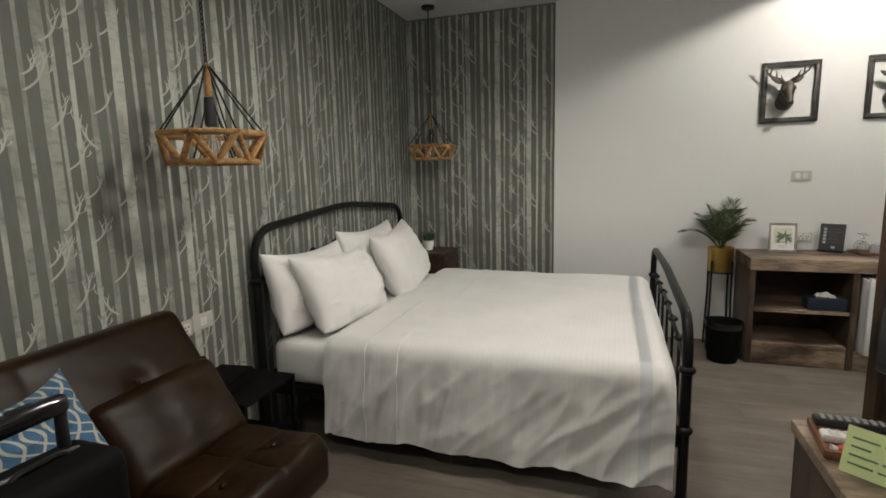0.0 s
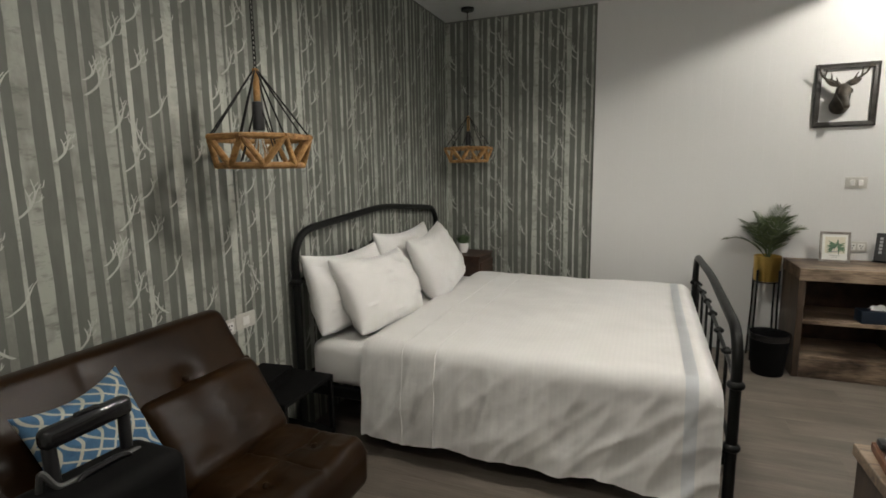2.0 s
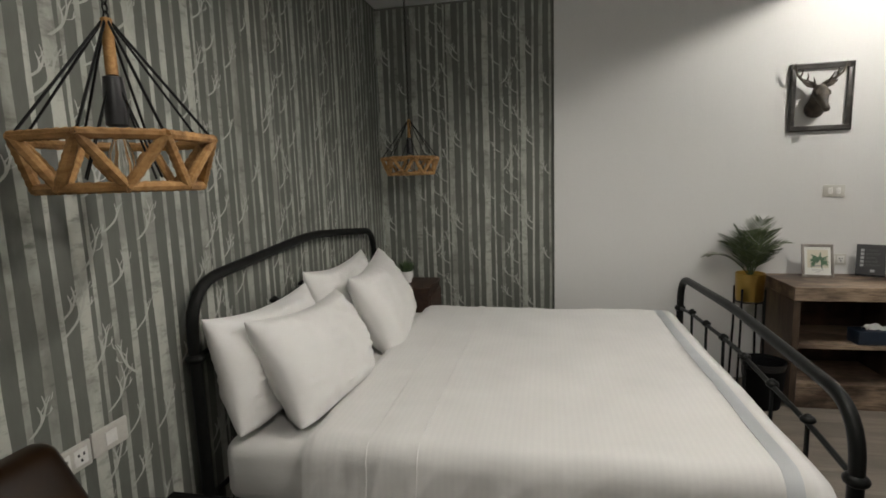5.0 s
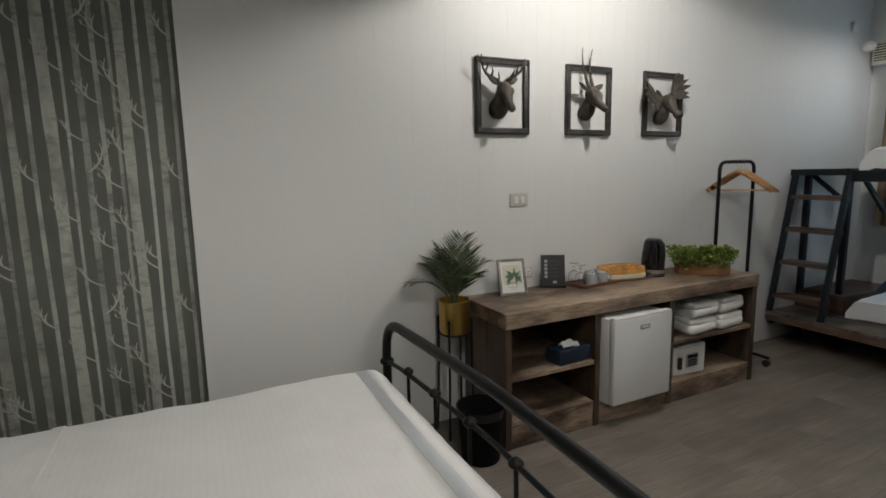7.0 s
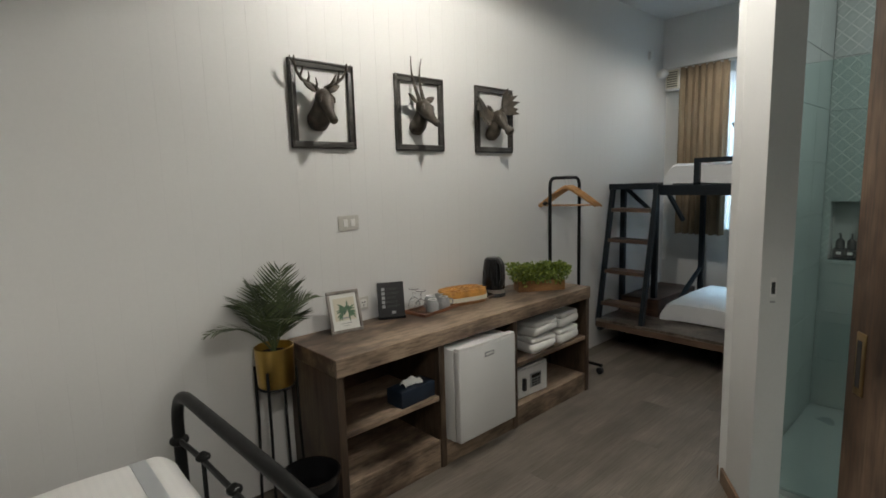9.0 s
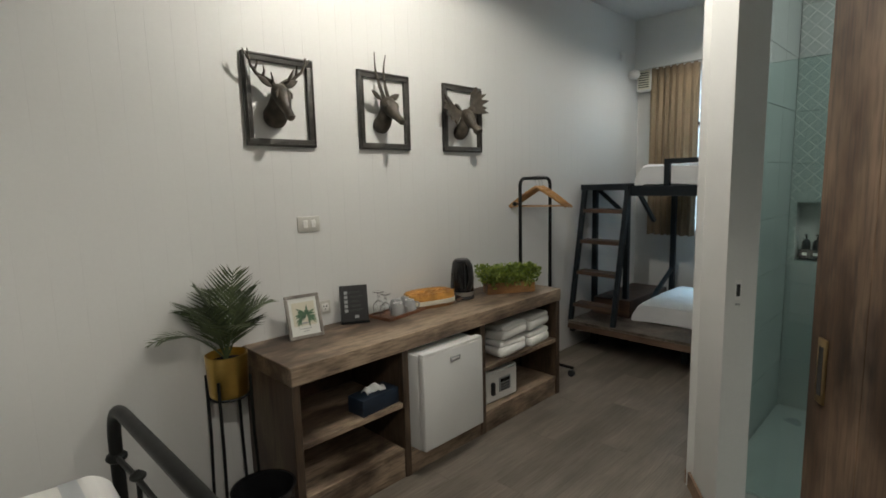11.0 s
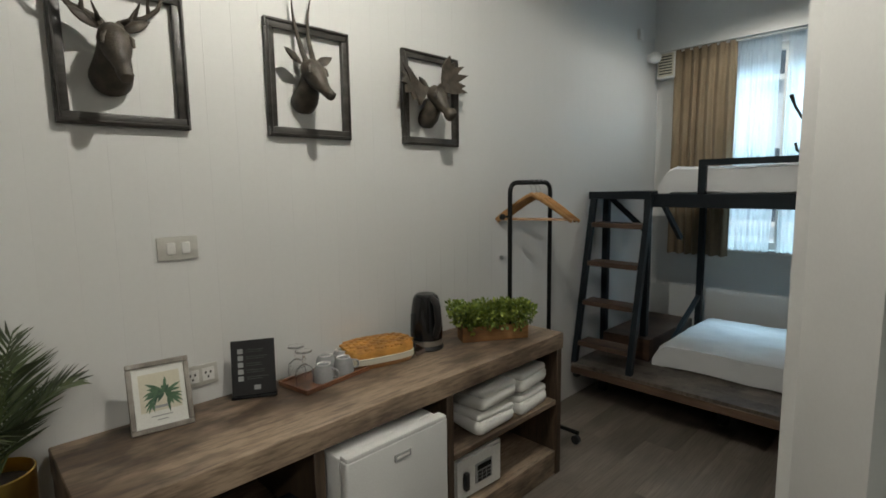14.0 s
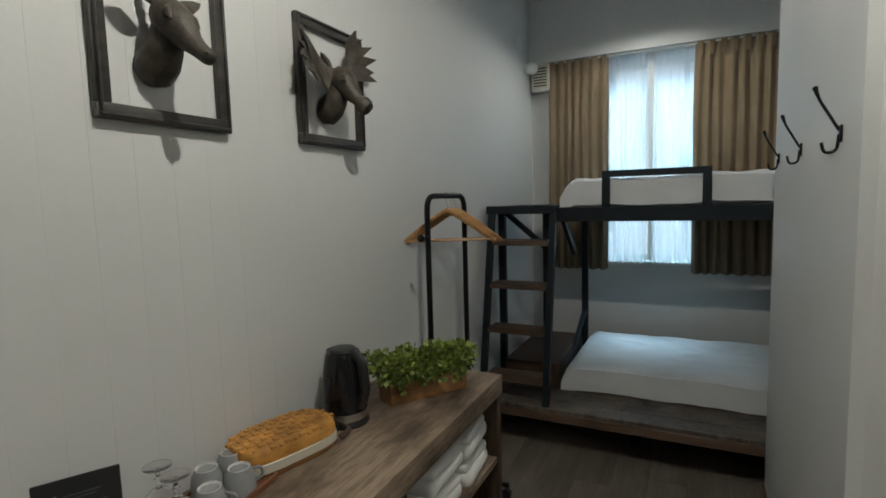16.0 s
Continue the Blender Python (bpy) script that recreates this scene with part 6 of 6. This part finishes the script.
# ---------------------------------------------------------------- sliding door, strike plate, shower
door_1 = tagged(new("door_1"), "brown wood sliding door standing half open", "door", "", "structure")
door_1.matrix_world = Matrix.Translation(slant(1.10, -0.046, 0.0)) @ Matrix.Rotation(math.atan2(-DY, -DX), 4, "Z")
for k, (a, c) in enumerate(((0.0, 0.212), (0.2125, 0.425), (0.4255, 0.638), (0.6385, 0.85))):
    part("door_board", box(bm_(), (a, 0.0, 0.012), (c, 0.036, 2.44), 0.002), "door", door_1)
pl = part("flush_pull", box(bm_(), (0.04, -0.005, 0.945), (0.078, 0.002, 1.105), 0.006, 2), "brass", door_1, "aged brass flush pull")
part("recess", box(bm_(), (0.049, -0.0058, 0.965), (0.069, -0.004, 1.085), 0.004), "dark", pl)
part("track", box(bm_(), (-0.75, 0.006, 2.445), (0.86, 0.03, 2.485), 0.004), "black_metal", door_1)

sp = thing("strike_plate", "worn steel strike plate on the door jamb", "lock", slant(JW + 0.0005, 0.045, 1.05), math.degrees(math.atan2(-DY, -DX)))
part("plate", box(bm_(), (0.0, -0.012, -0.04), (0.002, 0.012, 0.04), 0.001), "rim", sp)
part("slot", box(bm_(), (0.0015, -0.007, -0.026), (0.003, 0.007, 0.022), 0.001), "dark", sp)
part("scuff", box(bm_(), (0.0, -0.009, -0.062), (0.001, 0.009, -0.054)), "grey_ink", sp)

solid("shower_floor", box(bm_(), (2.38, 1.15, 0.0), (X_BE, Y_HALL - 0.12, 0.045), 0.004), "plain_tile", "pale grey-green shower floor slab", "floor", "structure")
solid("bathroom_floor", box(bm_(), (1.30, -1.2, -0.004), (2.375, Y_HALL - 0.12, 0.003)), "plain_tile", "grey-green bathroom floor", "floor", "structure")

p = thing("shower_screen", "clear greenish glass shower door", "shower screen", (2.345, 2.475, 0.05))
g = part("glass_leaf", box(bm_(), (-0.004, -0.78, 0.0), (0.004, -0.01, 1.89), 0.001), "shower_glass", p)
g.visible_shadow = False
for z in (0.28, 1.66):
    part("hinge", box(bm_(), (-0.016, -0.065, z - 0.045), (0.016, 0.004, z + 0.045), 0.004), "steel", p)
part("stay_bar", cyl(bm_(), (0.0, -0.09, 1.80), (-0.06, -0.09, 1.80), 0.007, n=10), "black_metal", p)

p = thing("shower_set", "steel shower hose and hand shower on the tiled wall", "shower", (X_BE, 1.92, 0.6))
part("bar", cyl(bm_(), (-0.05, 0.0, 0.55), (-0.05, 0.0, 1.35), 0.009, n=10), "steel", p)
part("hand_shower", tube(bm_(), [(-0.06, 0.01, 1.02), (-0.075, 0.01, 1.14), (-0.10, 0.01, 1.22)], [0.011, 0.012, 0.035], 12), "black_plastic", p)
part("knob", ball(bm_(), (-0.045, 0.0, 1.30), 0.03), "black_plastic", p)
part("hose", tube(bm_(), rounded([(-0.06, 0.01, 1.02), (-0.06, 0.06, 0.6), (-0.055, 0.11, 0.18), (-0.05, 0.06, 0.05), (-0.04, -0.02, 0.16), (-0.02, -0.03, 0.42)], 0.08), 0.008, 8), "steel", p)

p = thing("bottle_rack", "black rack of three pump bottles in the niche", "bottle rack", (X_BE + 0.05, 2.33, NZ0 + 0.009))
part("rack", box(bm_(), (-0.035, -0.085, 0), (0.03, 0.085, 0.06), 0.004), "black_plastic", p)
for y in (-0.055, 0.0, 0.055):
    bt = part("bottle", lathe(bm_(), [(0, 0.005), (0.023, 0.005), (0.023, 0.1), (0.012, 0.118), (0.0, 0.118)], 18, (0, y, 0)), "black_plastic", p)
    part("pump", tube(bm_(), [(0, y, 0.118), (0, y, 0.15), (-0.03, y, 0.148)], 0.005, 8), "black_plastic", bt)
    part("label", box(bm_(), (-0.0372, y - 0.012, 0.025), (-0.0345, y + 0.012, 0.042)), "rim", bt)

# ---------------------------------------------------------------- outside the window
solid("ground", box(bm_(), (-60, -60, -9.4), (120, 60, -9.2)), "concrete", "grey street ground far below", "ground", "structure")
bl = thing("opposite_building", "pale rendered building across the street", "building", (13.0, 0, -9.2))
part("wall", box(bm_(), (0, -14, 0), (8, 18, 15.2)), "concrete", bl)
part("roof", box(bm_(), (-0.4, -14.4, 15.2), (8.4, 18.4, 15.6)), "concrete", bl)
for f in range(5):
    for k in range(9):
        y = -10 + k * 2.9
        w = part("window", box(bm_(), (-0.06, y, 1.0 + f * 2.95), (0.02, y + 1.5, 2.5 + f * 2.95)), "facade_dark", bl)
        part("sill", box(bm_(), (-0.16, y - 0.1, 0.9 + f * 2.95), (0.0, y + 1.6, 1.0 + f * 2.95)), "plastic_white", w)
        if k % 2 == 0:
            part("awning", box(bm_(), (-0.5, y - 0.1, 2.5 + f * 2.95), (-0.02, y + 1.6, 2.62 + f * 2.95)), "facade_blue", w)
        if k % 3 == 1:
            for q in range(7):
                part("guard_bar", box(bm_(), (-0.14, y + 0.1 + q * 0.21, 1.0 + f * 2.95), (-0.11, y + 0.13 + q * 0.21, 2.0 + f * 2.95)), "plastic_white", w)

# ---------------------------------------------------------------- pieces of walls and floors


def piece(name, me, parent, m):
    ob = new(name, me)
    ob.parent = parent
    ob.matrix_world = m
    return ob


# boards of the panelled wall
bw = 0.1005
me = mesh(box(bm_(), (0.00005, 0.0, 0.0), (bw - 0.00005, 0.0118, Z_HIGH - 0.002), 0.00025), "board", M["board"], False)
n = int((X_E - X_STEP) / bw)
for i in range(n):
    piece("board", me, wall_north, pose(X_STEP + 0.001 + i * bw, Y_N, 0.0))

# planks of the floor
pw, plen = 0.178, 1.22
me = mesh(box(bm_(), (0.0002, 0.0002, -0.0055), (plen - 0.0002, pw - 0.0002, 0.0), 0.0005), "plank", M["plank"], False)
y, r = Y_S + 0.005, 0
while y + pw < Y_N + 0.01:
    x = X_W + 0.004 - plen + (r * 0.437 % 1.0) * plen
    while x < X_E:
        x0, x1 = max(x, X_W + 0.004), min(x + plen, X_E - 0.004)
        if x1 - x0 > 0.02 and (x < 2.3 or y > 2.3) and not (x > 1.3 and y < 1.0):
            whole = x1 - x0 > plen - 0.001
            piece("plank", me if whole else mesh(box(bm_(), (0.0002, 0.0002, -0.0055), (x1 - x0 - 0.0002, pw - 0.0002, 0.0), 0.0005), "plank", M["plank"], False), floor, pose(x0, y, 0.0))
        x += plen
    y += pw
    r += 1

# tiles of the shower
tw = 0.298
for mat, nm, z0, rows_ in (("plain_tile", "plain", 0.045, 3), ("tile", "printed", 0.045 + 3 * 0.3, 7)):
    for r in range(rows_):
        for k in range(5):
            y1_, z_ = 2.470 - k * 0.3, z0 + r * 0.3
            y0_, z1_ = y1_ - tw, z_ + tw
            spans = [(y0_, z_, y1_, z1_)]
            if y1_ > NY0 and y0_ < NY1 and z1_ > NZ0 and z_ < NZ1:
                spans = [(y0_, z_, NY0, z1_), (NY1, z_, y1_, z1_), (max(y0_, NY0), z_, min(y1_, NY1), min(z1_, NZ0)), (max(y0_, NY0), max(z_, NZ1), min(y1_, NY1), z1_)]
            for a, z_a, c, z_c in spans:
                if c - a > 0.01 and z_c - z_a > 0.01:
                    ob = new("tile", mesh(box(bm_(), (0, a, z_a), (0.0075, c, z_c), 0.0015), "tile", M[mat], False))
                    ob.parent = wall_shower
                    ob.matrix_world = pose(X_BE, 0, 0)
me = mesh(box(bm_(), (0, 0, 0), (tw, 0.0075, tw), 0.0015), "tile", M["plain_tile"], False)
wh = bpy.data.objects["wall_hall"]
for r in range(9):
    for k in range(4):
        piece("tile", me, wh, pose(X_BE - 0.302 - k * 0.3, Y_HALL - 0.1185, 0.05 + r * 0.3))

# birch print on the papered walls
REP, ROLL = 0.62, 0.53


def birch_sheet(name, width, height, place, seed, parent):
    """Flat printed trunks and twigs, proud of the paper by a hair; place(s, z, d) sets them on a wall."""
    g = random.Random(seed)
    trunks = []
    x = 0.004
    for w in (0.040, 0.015, 0.028, 0.017, 0.045, 0.012, 0.024, 0.019, 0.013):
        trunks.append((x + w / 2, w, g.uniform(0, 9), g.randrange(3)))
        x += w + g.uniform(0.026, 0.044)
    twigs = []
    for k in range(11):
        cx, w, ph, dp = trunks[g.randrange(len(trunks))]
        twigs.append((cx, REP * (k + g.uniform(-0.4, 0.4)) / 11 % REP, g.choice((-1, 1)), g.uniform(0.065, 0.11), g.uniform(0.5, 0.9), k % 5 != 2))
    verts, faces = [], []

    fine = set()

    def strip(pts, thin=False):
        base = len(verts)
        for (s, z, d), w in pts:
            verts.append(place(s - w, z, d))
            verts.append(place(s + w, z, d))
        for i in range(len(pts) - 1):
            if thin:
                fine.add(len(faces))
            faces.append((base + 2 * i, base + 2 * i + 1, base + 2 * i + 3, base + 2 * i + 2))

    def clipped(s, z):
        return min(max(s, 0.002), width - 0.002), min(max(z, 0.002), height - 0.002)
    for roll in range(int(width / ROLL) + 1):
        o = roll * ROLL
        for cx, w, ph, dp in trunks:
            if o + cx + w / 2 > width - 0.003:
                continue
            pts = []
            for i in range(int(height / 0.022) + 1):
                z = min(i * 0.022, height - 0.002)
                sway = 0.0022 * math.sin(2 * math.pi * z / (2 * REP) + ph)
                rough = noise.noise(Vector((ph, (z % REP) * 60, dp)))
                ww = w / 2 * (1 + 0.05 * math.sin(2 * math.pi * z / REP * 2 + ph * 5) + 0.07 * rough)
                pts.append(((max(o + cx + sway + 0.0008 * rough, ww + 0.001), z, 0.0010 + 0.0002 * dp), ww))
            strip(pts)
        for cx, z0, sg, L, up, full in twigs:
            for rep in range(int(height / REP) + 1):
                bz = z0 + rep * REP
                if o + cx > width - 0.02 or bz > height - 0.03:
                    continue
                main = []
                for i in range(9):
                    f = i / 8
                    s, z = clipped(o + cx + sg * L * (f + 0.10 * math.sin(f * 5)), bz + L * up * 1.25 * (f + 0.25 * f * f))
                    main.append(((s, z, 0.0018), 0.0050 * (1 - f) + 0.0015))
                strip(main, True)
                # forked side shoots, alternating, steeper than the stem
                for q, out, rise in (((3, -0.06, 0.52), (4, 0.42, 0.10), (5, 0.0, 0.55), (7, 0.26, 0.10)) if full else ((4, 0.02, 0.36),)):
                    (s0, zz, _), w0 = main[q]
                    fork = []
                    for i in range(6):
                        f = i / 5
                        s, z = clipped(s0 + sg * L * (out * f + 0.05 * math.sin(f * 4)), zz + L * rise * f + L * 0.12 * f * f)
                        fork.append(((s, z, 0.0019), w0 * 0.75 * (1 - f) + 0.0013))
                    strip(fork, True)
                    (s1, z1, _), w1 = fork[3]
                    tip = []
                    for i in range(4):
                        f = i / 3
                        s, z = clipped(s1 + sg * L * (0.16 if out < 0.2 else 0.05) * f, z1 + L * 0.20 * f)
                        tip.append(((s, z, 0.0020), w1 * 0.7 * (1 - f) + 0.0011))
                    strip(tip, True)
    m = bpy.data.meshes.new(name)
    m.from_pydata(verts, [], faces)
    m.materials.append(M["birch"])
    m.materials.append(M["twig"])
    for f in m.polygons:
        f.material_index = 1 if f.index in fine else 0
    ob = new(name, m)
    ob.parent = parent
    return tagged(ob, "pale printed birch trunks and twigs", "", "", "stuff")


birch_sheet("birch_print", Y_NB - Y_S, Z_LOW, lambda s, z, d: (X_W + d, Y_NB - s, z), 11, wall_west)
birch_sheet("birch_print", X_STEP - X_W, Z_LOW, lambda s, z, d: (X_W + s, Y_NB - d, z), 11, wall_north_bed)
